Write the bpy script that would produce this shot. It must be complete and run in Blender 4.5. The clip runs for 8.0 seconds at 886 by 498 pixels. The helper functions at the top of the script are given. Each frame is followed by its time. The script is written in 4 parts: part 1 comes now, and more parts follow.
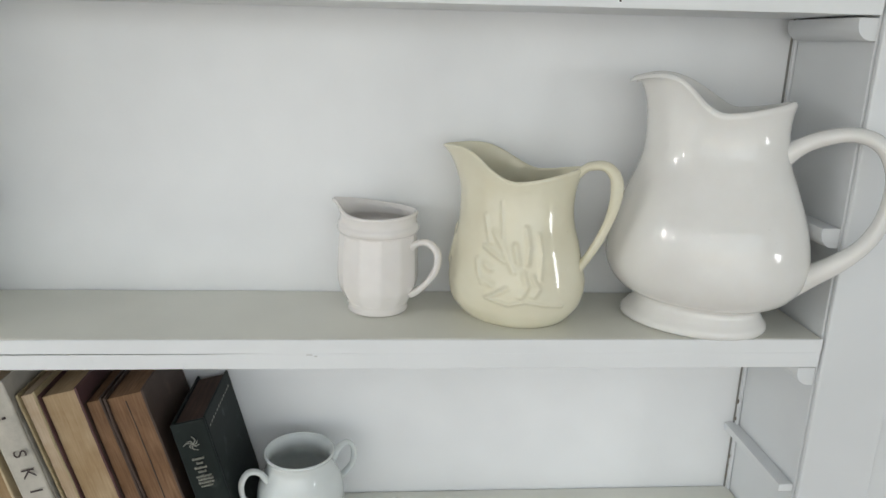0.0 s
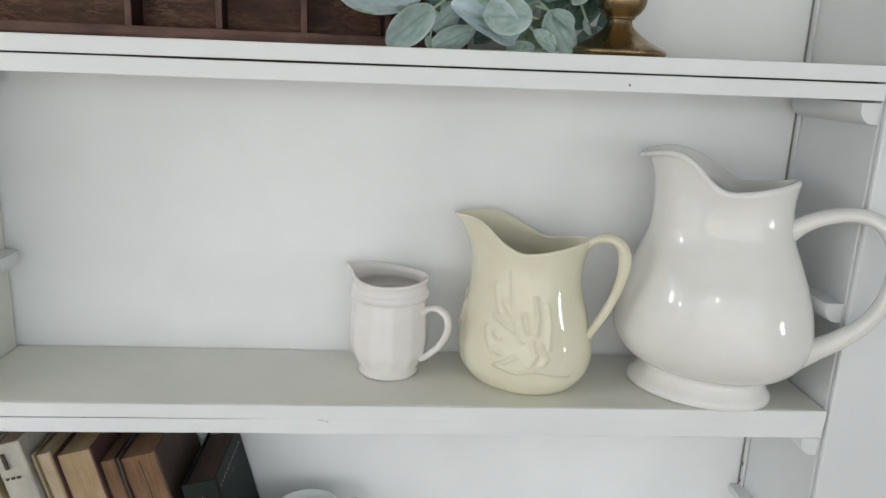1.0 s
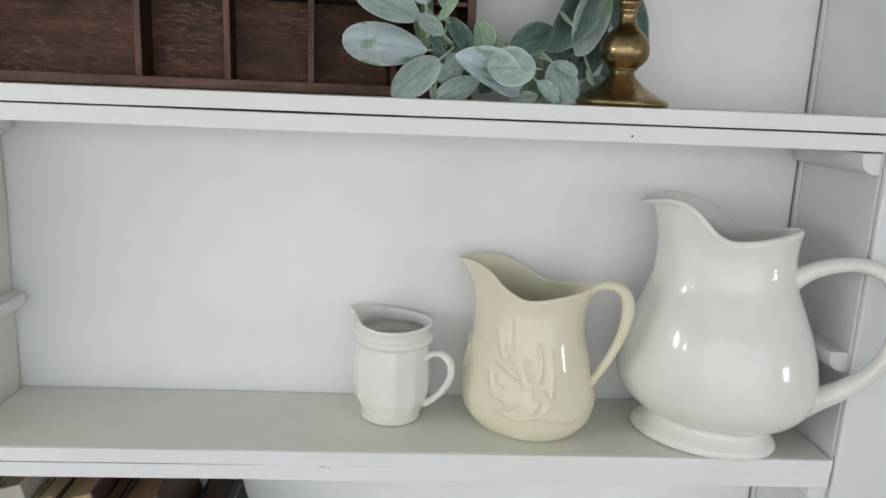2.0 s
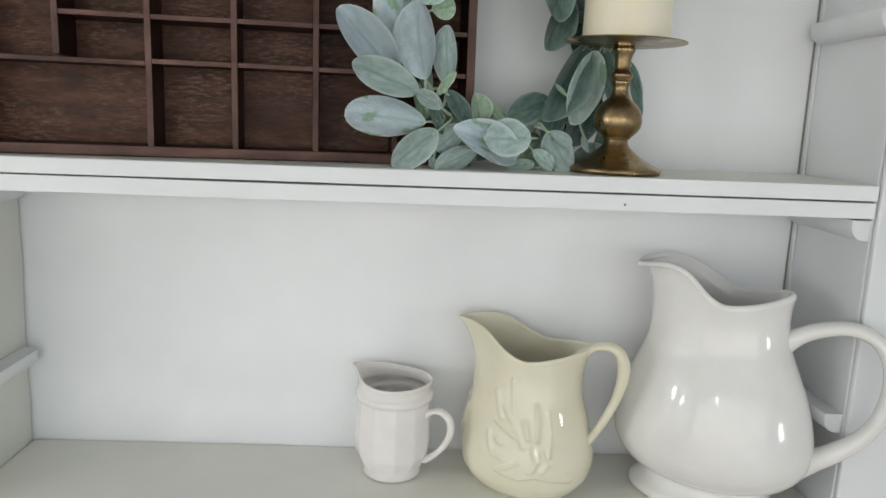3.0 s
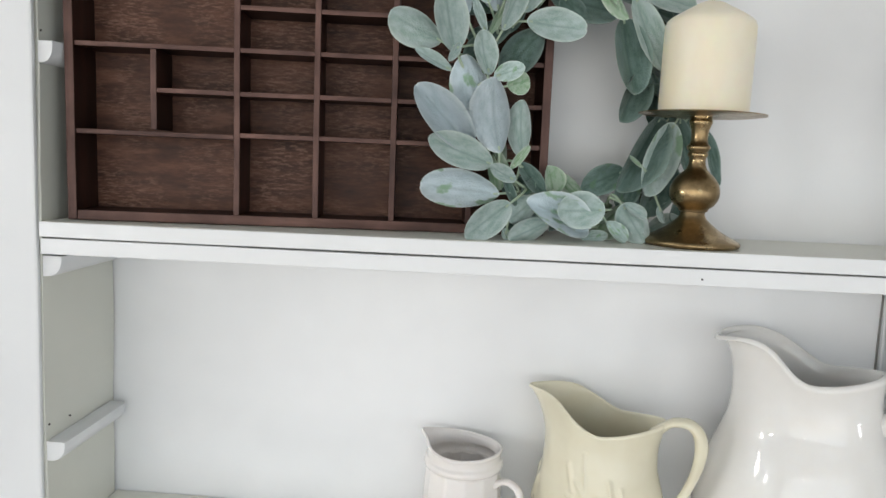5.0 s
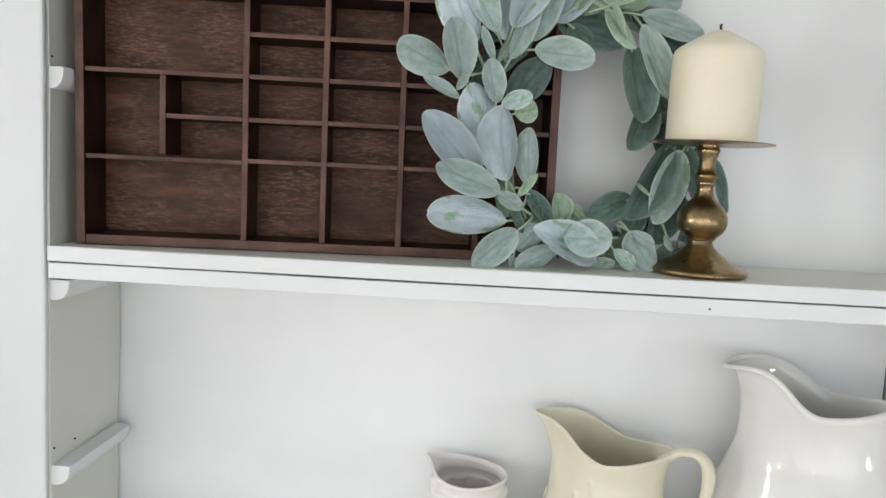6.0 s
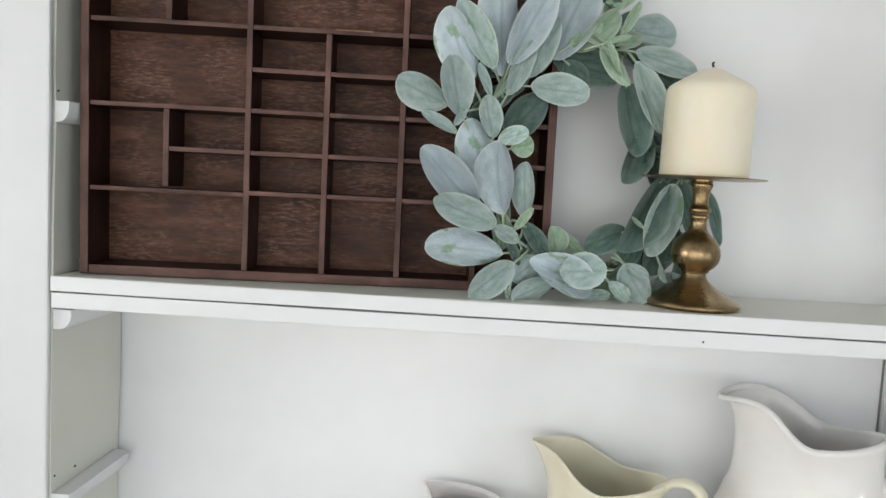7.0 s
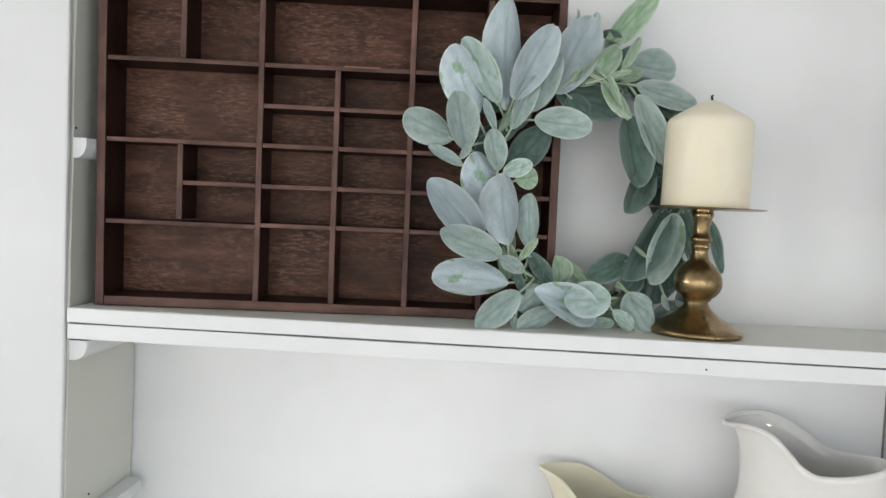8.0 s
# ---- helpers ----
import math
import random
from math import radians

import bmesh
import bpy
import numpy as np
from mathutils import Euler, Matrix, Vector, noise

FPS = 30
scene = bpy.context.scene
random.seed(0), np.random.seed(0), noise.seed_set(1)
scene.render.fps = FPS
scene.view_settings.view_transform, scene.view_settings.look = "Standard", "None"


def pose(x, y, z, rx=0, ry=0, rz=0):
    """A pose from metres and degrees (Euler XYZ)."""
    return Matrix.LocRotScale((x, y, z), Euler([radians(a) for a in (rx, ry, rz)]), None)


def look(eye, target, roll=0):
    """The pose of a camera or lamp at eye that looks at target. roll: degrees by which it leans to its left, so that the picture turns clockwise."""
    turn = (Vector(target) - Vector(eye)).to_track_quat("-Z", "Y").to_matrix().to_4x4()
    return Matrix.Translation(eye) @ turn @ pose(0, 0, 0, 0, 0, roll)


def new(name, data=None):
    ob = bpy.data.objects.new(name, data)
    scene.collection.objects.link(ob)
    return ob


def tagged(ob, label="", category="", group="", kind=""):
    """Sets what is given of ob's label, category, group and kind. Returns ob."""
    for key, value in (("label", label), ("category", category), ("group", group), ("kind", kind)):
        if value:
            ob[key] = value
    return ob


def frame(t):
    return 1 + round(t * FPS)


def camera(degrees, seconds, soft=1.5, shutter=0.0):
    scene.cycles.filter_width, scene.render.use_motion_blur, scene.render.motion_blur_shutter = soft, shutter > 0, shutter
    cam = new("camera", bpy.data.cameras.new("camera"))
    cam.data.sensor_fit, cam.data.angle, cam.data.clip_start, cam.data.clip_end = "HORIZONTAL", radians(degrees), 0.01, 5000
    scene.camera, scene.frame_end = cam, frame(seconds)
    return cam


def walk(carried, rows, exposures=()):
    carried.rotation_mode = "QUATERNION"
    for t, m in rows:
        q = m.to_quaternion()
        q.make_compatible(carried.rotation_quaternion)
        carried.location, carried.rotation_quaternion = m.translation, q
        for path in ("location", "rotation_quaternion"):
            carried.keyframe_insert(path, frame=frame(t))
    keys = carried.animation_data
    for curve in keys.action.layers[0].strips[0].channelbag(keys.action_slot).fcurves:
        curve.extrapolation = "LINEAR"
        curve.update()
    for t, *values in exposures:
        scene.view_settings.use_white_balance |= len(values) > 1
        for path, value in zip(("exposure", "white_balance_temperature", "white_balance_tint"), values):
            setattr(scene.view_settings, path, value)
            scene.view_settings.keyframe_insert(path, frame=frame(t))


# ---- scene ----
cam = camera(63.8, 8.0)
PATH = [
    (0, (-0.01, -0.806, 1.59), (0.151, 1.107, 1.027), 1.9),
    (0.5, (-0.017, -0.807, 1.611), (0.145, 1.111, 1.068), 2.4),
    (1, (-0.02, -0.808, 1.641), (0.13, 1.122, 1.136), 2.7),
    (1.5, (-0.02, -0.806, 1.653), (0.123, 1.133, 1.184), 2.9),
    (2.8, (-0.012, -0.815, 1.693), (0.095, 1.146, 1.313), 2.8),
    (3, (-0.009, -0.82, 1.704), (0.088, 1.144, 1.339), 2.8),
    (3.5, (-0.01, -0.826, 1.715), (0.032, 1.147, 1.39), 2.6),
    (4, (-0.005, -0.827, 1.72), (-0.03, 1.149, 1.414), 2.4),
    (4.5, (-0.008, -0.824, 1.725), (-0.094, 1.155, 1.448), 2.4),
    (6, (-0.015, -0.819, 1.746), (-0.136, 1.164, 1.523), 3.2),
    (6.5, (-0.014, -0.822, 1.755), (-0.138, 1.164, 1.552), 3.4),
    (7, (-0.012, -0.828, 1.764), (-0.138, 1.16, 1.583), 3.4),
    (7.5, (-0.012, -0.836, 1.773), (-0.146, 1.154, 1.618), 3.1),
    (8, (-0.012, -0.843, 1.776), (-0.159, 1.148, 1.649), 3.0),
]
walk(cam, [(t, look(eye, target, roll)) for t, eye, target, roll in PATH],
     exposures=[(0.0, 0.04, 6500, 10), (1.5, 0.06, 6500, 11), (3.0, 0.12, 6500, 11), (3.5, 0.18, 6500, 11.5), (4.5, 0.34, 6500, 12.5), (6.0, 0.38, 6500, 12.5), (8.0, 0.38, 6500, 12.5)])

# ---- world and light ----
world = bpy.data.worlds.new("world")
scene.world = world
world.use_nodes = True
_n = world.node_tree.nodes
_sky = _n.new("ShaderNodeTexSky")
_sky.sky_type = "NISHITA"
_sky.sun_disc = False
_sky.sun_elevation = radians(38)
_sky.sun_rotation = radians(200)
world.node_tree.links.new(_sky.outputs[0], _n["Background"].inputs[0])
_n["Background"].inputs[1].default_value = 0.1


def area_light(name, eye, target, w, h, watts, color):
    data = bpy.data.lights.new(name, "AREA")
    data.shape, data.size, data.size_y = "RECTANGLE", w, h
    data.energy, data.color = watts, color
    ob = new(name, data)
    ob.matrix_world = look(eye, target)
    return ob


# added key from the left; the wide west window is made up to hold it
area_light("key_light_west", (-3.44, -1.95, 1.62), (0.0, -0.90, 1.50), 2.3, 1.55, 14.0, (0.90, 0.96, 1.0))
# added broad front fill; the wide south opening exists only to hold it
area_light("fill_light_south", (-0.70, -4.02, 1.27), (-0.70, 0.0, 1.30), 5.6, 2.36, 50.0, (0.885, 0.96, 1.0))
area_light("window_light_east", (2.17, -2.05, 1.45), (0.3, -0.2, 1.4), 0.32, 0.30, 4.5, (0.95, 0.985, 1.0))


# ---- materials ----
def mat_new(name, color, rough=0.5, metal=0.0):
    m = bpy.data.materials.new(name)
    m.use_nodes = True
    b = m.node_tree.nodes["Principled BSDF"]
    b.inputs["Base Color"].default_value = (*color, 1)
    b.inputs["Roughness"].default_value = rough
    b.inputs["Metallic"].default_value = metal
    return m, m.node_tree.nodes, m.node_tree.links, b


def tex_noise(nodes, links, scale, detail=4.0, stretch=None, rough=0.55):
    co = nodes.new("ShaderNodeTexCoord")
    t = nodes.new("ShaderNodeTexNoise")
    t.inputs["Scale"].default_value = scale
    t.inputs["Detail"].default_value = detail
    t.inputs["Roughness"].default_value = rough
    src = co.outputs["Object"]
    if stretch:
        mp = nodes.new("ShaderNodeMapping")
        mp.inputs["Scale"].default_value = stretch
        links.new(src, mp.inputs["Vector"])
        src = mp.outputs["Vector"]
    links.new(src, t.inputs["Vector"])
    return t


def ramp(nodes, links, fac, stops):
    r = nodes.new("ShaderNodeValToRGB")
    els = r.color_ramp.elements
    els[0].position, els[0].color = stops[0][0], (*stops[0][1], 1)
    els[1].position, els[1].color = stops[-1][0], (*stops[-1][1], 1)
    for p, c in stops[1:-1]:
        e = els.new(p)
        e.color = (*c, 1)
    links.new(fac, r.inputs["Fac"])
    return r


def mix(nodes, links, fac, a, b, mode="MIX"):
    m = nodes.new("ShaderNodeMix")
    m.data_type, m.blend_type = "RGBA", mode
    if isinstance(fac, float):
        m.inputs[0].default_value = fac
    else:
        links.new(fac, m.inputs[0])
    for sock, v in ((m.inputs[6], a), (m.inputs[7], b)):
        if isinstance(v, tuple):
            sock.default_value = (*v, 1)
        else:
            links.new(v, sock)
    return m.outputs[2]


def bump(nodes, links, bsdf, height, strength, distance, extra=None):
    bp = nodes.new("ShaderNodeBump")
    bp.inputs["Strength"].default_value = strength
    bp.inputs["Distance"].default_value = distance
    links.new(height, bp.inputs["Height"])
    if extra:
        links.new(extra, bp.inputs["Normal"])
    links.new(bp.outputs["Normal"], bsdf.inputs["Normal"])
    return bp.outputs["Normal"]


def paint(name, color, rough, grain=None):
    """Brushed house paint: faint cloudy tone, roller texture and small scuffs."""
    m, n, l, b = mat_new(name, color, rough)
    big = tex_noise(n, l, 5.0, 3.0)
    dark = tuple(c * 0.93 for c in color)
    lite = tuple(min(1.0, c * 1.03) for c in color)
    tone = ramp(n, l, big.outputs["Fac"], [(0.3, dark), (0.7, lite)])
    spots = tex_noise(n, l, 90.0, 5.0, None, 0.7)
    sr = ramp(n, l, spots.outputs["Fac"], [(0.70, (0, 0, 0)), (0.78, (1, 1, 1))])
    worn = tuple(c * 0.86 for c in color)
    col = mix(n, l, sr.outputs["Color"], tone.outputs["Color"], worn)
    l.new(col, b.inputs["Base Color"])
    fine = tex_noise(n, l, 220.0, 4.0, grain)
    first = bump(n, l, b, fine.outputs["Fac"], 0.12, 0.0006)
    wav = tex_noise(n, l, 14.0, 2.0, grain)
    bump(n, l, b, wav.outputs["Fac"], 0.25, 0.0015, first)
    return m


MAT_WALL = paint("wall_paint", (0.84, 0.85, 0.86), 0.55)
MAT_SHELF = paint("shelf_paint", (0.765, 0.76, 0.69), 0.42, (0.12, 1.0, 1.0))
MAT_EDGE = paint("shelf_edge_paint", (0.795, 0.81, 0.82), 0.38, (0.12, 1.0, 1.0))
# left side board only: its turned-away shade is put into this darker tone
MAT_SIDE_SHADED = paint("side_paint_shaded", (0.655, 0.66, 0.595), 0.45, (1.0, 1.0, 0.12))
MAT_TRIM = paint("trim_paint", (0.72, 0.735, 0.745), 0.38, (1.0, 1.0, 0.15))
MAT_ROOM = paint("room_paint", (0.76, 0.775, 0.78), 0.6)
MAT_GAP = mat_new("bare_wood_gap", (0.06, 0.05, 0.045), 0.9)[0]
MAT_JOINT = mat_new("dusty_joint", (0.22, 0.215, 0.20), 0.9)[0]
MAT_NAIL = mat_new("nail_rust", (0.05, 0.04, 0.035), 0.7, 0.4)[0]
MAT_WHITE_FRAME = mat_new("window_frame_paint", (0.8, 0.8, 0.79), 0.4)[0]


def floor_wood():
    m, n, l, b = mat_new("floor_wood", (0.3, 0.2, 0.12), 0.4)
    g = tex_noise(n, l, 12.0, 6.0, (0.15, 2.0, 1.0))
    r = ramp(n, l, g.outputs["Fac"], [(0.3, (0.24, 0.19, 0.14)), (0.7, (0.40, 0.33, 0.26))])
    l.new(r.outputs["Color"], b.inputs["Base Color"])
    return m


MAT_FLOOR = floor_wood()


def glaze(name, color, pool):
    """Glossy glazed earthenware with a faint uneven tone and slightly wavy surface."""
    m, n, l, b = mat_new(name, color, 0.045)
    t = tex_noise(n, l, 28.0, 3.0)
    r = ramp(n, l, t.outputs["Fac"], [(0.3, pool), (0.7, color)])
    sp = tex_noise(n, l, 420.0, 2.0)
    sr = ramp(n, l, sp.outputs["Fac"], [(0.74, (0, 0, 0)), (0.80, (1, 1, 1))])
    fleck = tuple(c * 0.8 for c in color)
    l.new(mix(n, l, sr.outputs["Color"], r.outputs["Color"], fleck), b.inputs["Base Color"])
    b.inputs["Subsurface Weight"].default_value = 0.05
    b.inputs["Subsurface Radius"].default_value = (0.01, 0.008, 0.006)
    w = tex_noise(n, l, 22.0, 2.0)
    bump(n, l, b, w.outputs["Fac"], 0.12, 0.002)
    return m


MAT_IRONSTONE = glaze("white_glaze", (0.79, 0.78, 0.755), (0.755, 0.74, 0.71))
MAT_CREAM = glaze("cream_glaze", (0.76, 0.725, 0.575), (0.72, 0.675, 0.515))
MAT_CREAMER = glaze("warm_white_glaze", (0.82, 0.79, 0.765), (0.77, 0.735, 0.71))
MAT_PORCELAIN = glaze("cool_porcelain", (0.74, 0.77, 0.76), (0.69, 0.73, 0.725))


def wood(name, dark, mid, light, stretch, rough):
    m, n, l, b = mat_new(name, mid, rough)
    g = tex_noise(n, l, 60.0, 7.0, stretch, 0.65)
    r = ramp(n, l, g.outputs["Fac"], [(0.28, dark), (0.52, mid), (0.74, light)])
    c = tex_noise(n, l, 18.0, 3.0)
    cr = ramp(n, l, c.outputs["Fac"], [(0.35, tuple(x * 0.6 for x in dark)), (0.65, light)])
    l.new(mix(n, l, 0.35, r.outputs["Color"], cr.outputs["Color"]), b.inputs["Base Color"])
    b.inputs["Specular IOR Level"].default_value = 0.28
    bump(n, l, b, g.outputs["Fac"], 0.35, 0.0008)
    return m


# inner faces: the shade inside the compartments is put into this darker stain
STAIN_SHADED = ((0.006, 0.0024, 0.0016), (0.021, 0.0076, 0.0050), (0.060, 0.022, 0.014))
RUBBED = ((0.034, 0.015, 0.012), (0.105, 0.052, 0.042), (0.230, 0.125, 0.100))
MAT_TRAY_X = wood("tray_wood_shaded_level", *STAIN_SHADED, (0.12, 1.0, 1.0), 0.45)
MAT_TRAY_Z = wood("tray_wood_shaded_upright", *STAIN_SHADED, (1.0, 1.0, 0.12), 0.45)
MAT_RUB_X = wood("rubbed_front_level", *RUBBED, (0.12, 1.0, 1.0), 0.5)
MAT_RUB_Z = wood("rubbed_front_upright", *RUBBED, (1.0, 1.0, 0.12), 0.5)


def tray_back_wood():
    """Thin unfinished-looking plywood with pale horizontal flecks where the stain is rubbed off."""
    m, n, l, b = mat_new("tray_back_wood", (0.10, 0.05, 0.035), 0.55)
    g = tex_noise(n, l, 75.0, 8.0, (0.22, 1.0, 1.0), 0.7)
    r = ramp(n, l, g.outputs["Fac"], [(0.25, (0.020, 0.0078, 0.0046)), (0.5, (0.084, 0.034, 0.020)), (0.78, (0.205, 0.092, 0.058))])
    f = tex_noise(n, l, 330.0, 6.0, (0.30, 1.0, 1.2), 0.7)
    fr = ramp(n, l, f.outputs["Fac"], [(0.48, (0, 0, 0)), (0.68, (1, 1, 1))])
    p = tex_noise(n, l, 16.0, 3.0)
    pr = ramp(n, l, p.outputs["Fac"], [(0.38, (0, 0, 0)), (0.60, (0.85, 0.85, 0.85))])
    k = mix(n, l, 1.0, fr.outputs["Color"], pr.outputs["Color"], "MULTIPLY")
    l.new(mix(n, l, k, r.outputs["Color"], (0.30, 0.165, 0.115)), b.inputs["Base Color"])
    b.inputs["Specular IOR Level"].default_value = 0.3
    bump(n, l, b, g.outputs["Fac"], 0.3, 0.0006)
    return m


MAT_TRAY_BACK = tray_back_wood()
MAT_SCUFF = wood("rubbed_wood", (0.16, 0.07, 0.035), (0.30, 0.15, 0.075), (0.48, 0.27, 0.14), (0.12, 1.0, 1.0), 0.5)


def brass():
    m, n, l, b = mat_new("aged_brass", (0.42, 0.27, 0.11), 0.26, 1.0)
    t = tex_noise(n, l, 38.0, 5.0, None, 0.65)
    r = ramp(n, l, t.outputs["Fac"], [(0.30, (0.17, 0.117, 0.060)), (0.52, (0.30, 0.215, 0.113)), (0.75, (0.47, 0.35, 0.19))])
    l.new(r.outputs["Color"], b.inputs["Base Color"])
    q = ramp(n, l, t.outputs["Fac"], [(0.3, (0.42, 0.42, 0.42)), (0.7, (0.20, 0.20, 0.20))])
    l.new(q.outputs["Color"], b.inputs["Roughness"])
    s = tex_noise(n, l, 300.0, 3.0)
    bump(n, l, b, s.outputs["Fac"], 0.12, 0.0004)
    return m


MAT_BRASS = brass()


def wax():
    m, n, l, b = mat_new("ivory_wax", (0.86, 0.79, 0.60), 0.38)
    t = tex_noise(n, l, 30.0, 3.0, (1.0, 1.0, 0.35))
    r = ramp(n, l, t.outputs["Fac"], [(0.3, (0.83, 0.755, 0.575)), (0.7, (0.87, 0.815, 0.665))])
    l.new(r.outputs["Color"], b.inputs["Base Color"])
    b.inputs["Subsurface Weight"].default_value = 0.35
    b.inputs["Subsurface Radius"].default_value = (0.012, 0.008, 0.004)
    w = tex_noise(n, l, 60.0, 3.0)
    bump(n, l, b, w.outputs["Fac"], 0.15, 0.001)
    return m


MAT_WAX = wax()
MAT_WICK = mat_new("charred_wick", (0.02, 0.018, 0.016), 0.9)[0]


def leaf_mat(name, base, vein, rim, patch=(0.20, 0.34, 0.20)):
    """Flocked dusty leaf: mottled tone, pale felt rim, slightly darker along the midrib."""
    m, n, l, b = mat_new(name, base, 0.75)
    info = n.new("ShaderNodeObjectInfo")
    t = tex_noise(n, l, 3.2, 5.0, None, 0.6)
    r = ramp(n, l, t.outputs["Fac"], [(0.36, vein), (0.56, base)])
    at = n.new("ShaderNodeAttribute")
    at.attribute_name = "rim"
    rr = ramp(n, l, at.outputs["Fac"], [(0.80, (0, 0, 0)), (1.0, (0.85, 0.85, 0.85))])
    c = mix(n, l, rr.outputs["Color"], r.outputs["Color"], rim)
    mr = ramp(n, l, at.outputs["Fac"], [(0.0, (0.75, 0.75, 0.75)), (0.13, (0, 0, 0))])
    c = mix(n, l, mr.outputs["Color"], c, tuple(x * 0.82 for x in vein))
    # on some leaves the flock has come off in patches and the green below shows
    pn = tex_noise(n, l, 2.6, 3.0, None, 0.5)
    pr = ramp(n, l, pn.outputs["Fac"], [(0.54, (0, 0, 0)), (0.60, (0.8, 0.8, 0.8))])
    few = n.new("ShaderNodeMath")
    few.operation = "GREATER_THAN"
    few.inputs[1].default_value = 0.72
    l.new(info.outputs["Random"], few.inputs[0])
    worn = mix(n, l, 1.0, pr.outputs["Color"], few.outputs[0], "MULTIPLY")
    c = mix(n, l, worn, c, patch)
    hsv = n.new("ShaderNodeHueSaturation")
    ma = n.new("ShaderNodeMapRange")
    ma.inputs[3].default_value, ma.inputs[4].default_value = 0.92, 1.26
    l.new(info.outputs["Random"], ma.inputs[0])
    l.new(ma.outputs[0], hsv.inputs["Value"])
    l.new(c, hsv.inputs["Color"])
    l.new(hsv.outputs["Color"], b.inputs["Base Color"])
    b.inputs["Sheen Weight"].default_value = 0.2
    b.inputs["Sheen Roughness"].default_value = 0.5
    b.inputs["Specular IOR Level"].default_value = 0.25
    f = tex_noise(n, l, 24.0, 5.0)
    bump(n, l, b, f.outputs["Fac"], 0.35, 0.03)
    return m


LEAF_MATS = [
    leaf_mat("leaf_dusty_blue", (0.48, 0.565, 0.605), (0.375, 0.465, 0.495), (0.62, 0.69, 0.695)),
    leaf_mat("leaf_grey_green", (0.415, 0.51, 0.495), (0.275, 0.38, 0.345), (0.58, 0.67, 0.625)),
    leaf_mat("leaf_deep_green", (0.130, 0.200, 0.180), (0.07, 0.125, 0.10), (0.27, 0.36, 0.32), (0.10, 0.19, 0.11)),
    leaf_mat("leaf_fresh_green", (0.36, 0.46, 0.36), (0.21, 0.345, 0.20), (0.57, 0.64, 0.56)),
]
MAT_STEM = mat_new("leaf_stem", (0.40, 0.50, 0.37), 0.6)[0]
MAT_TWIG = wood("twig_bark", (0.05, 0.05, 0.03), (0.13, 0.15, 0.09), (0.25, 0.27, 0.18), (1, 1, 1), 0.8)


def cloth(name, color, rub):
    m, n, l, b = mat_new(name, color, 0.6)
    t = tex_noise(n, l, 26.0, 5.0, None, 0.65)
    r = ramp(n, l, t.outputs["Fac"], [(0.35, tuple(c * 0.75 for c in color)), (0.6, color), (0.8, rub)])
    l.new(r.outputs["Color"], b.inputs["Base Color"])
    w = tex_noise(n, l, 500.0, 2.0)
    bump(n, l, b, w.outputs["Fac"], 0.3, 0.0004)
    return m


def pages(name, a, b_, across):
    """Page edges: fine lines along the sheets with age stains."""
    m, n, l, b = mat_new(name, a, 0.85)
    t = tex_noise(n, l, 420.0, 3.0, across)
    r = ramp(n, l, t.outputs["Fac"], [(0.3, b_), (0.7, a)])
    s = tex_noise(n, l, 14.0, 4.0)
    sr = ramp(n, l, s.outputs["Fac"], [(0.4, (0.75, 0.68, 0.58)), (0.65, (1, 1, 1))])
    l.new(mix(n, l, 1.0, r.outputs["Color"], sr.outputs["Color"], "MULTIPLY"), b.inputs["Base Color"])
    bump(n, l, b, t.outputs["Fac"], 0.4, 0.0005)
    return m


SHEETS = (1.0, 0.06, 0.06)
PAGES_TAN = pages("tan_pages", (0.47, 0.355, 0.225), (0.36, 0.26, 0.155), SHEETS)
PAGES_PALE = pages("pale_pages", (0.60, 0.50, 0.39), (0.48, 0.38, 0.28), SHEETS)
PAGES_BROWN = pages("brown_pages", (0.265, 0.155, 0.085), (0.155, 0.085, 0.045), SHEETS)
PAGES_RED = pages("red_stained_pages", (0.085, 0.048, 0.038), (0.05, 0.029, 0.024), SHEETS)
CLOTH_GREY = cloth("grey_cream_cloth", (0.50, 0.47, 0.41), (0.56, 0.53, 0.47))
CLOTH_TAN = cloth("tan_cloth", (0.58, 0.47, 0.30), (0.64, 0.54, 0.38))
CLOTH_OLIVE = cloth("olive_tan_cloth", (0.36, 0.29, 0.17), (0.45, 0.38, 0.25))
CLOTH_MAROON = cloth("maroon_cloth", (0.10, 0.045, 0.045), (0.22, 0.12, 0.11))
CLOTH_BROWN = cloth("dark_brown_cloth", (0.065, 0.040, 0.030), (0.16, 0.10, 0.07))
CLOTH_TEAL = cloth("blue_black_cloth", (0.010, 0.016, 0.015), (0.085, 0.100, 0.096))
CLOTH_TEAL.node_tree.nodes["Principled BSDF"].inputs["Specular IOR Level"].default_value = 0.25
MAT_INK = mat_new("spine_ink", (0.05, 0.035, 0.035), 0.7)[0]
MAT_GILT = mat_new("dull_gilt", (0.25, 0.25, 0.215), 0.5)[0]


# ---- builders ----
def mesh_of(name, bm, material, smooth=False, angle=0.6):
    me = bpy.data.meshes.new(name)
    bmesh.ops.recalc_face_normals(bm, faces=bm.faces)
    bm.to_mesh(me)
    bm.free()
    me.materials.append(material)
    if smooth:
        for p in me.polygons:
            p.use_smooth = True
        if angle:
            me.set_sharp_from_angle(angle=angle)
    return me


def part(name, bm, material, parent, label="", smooth=False, angle=0.6):
    ob = new(name, mesh_of(name, bm, material, smooth, angle))
    ob.parent = parent
    if label:
        tagged(ob, label=label)
    return ob


def single(name, bm, material, label, category, kind="", group="", smooth=False):
    ob = new(name, mesh_of(name, bm, material, smooth))
    return tagged(ob, label, category, group, kind)


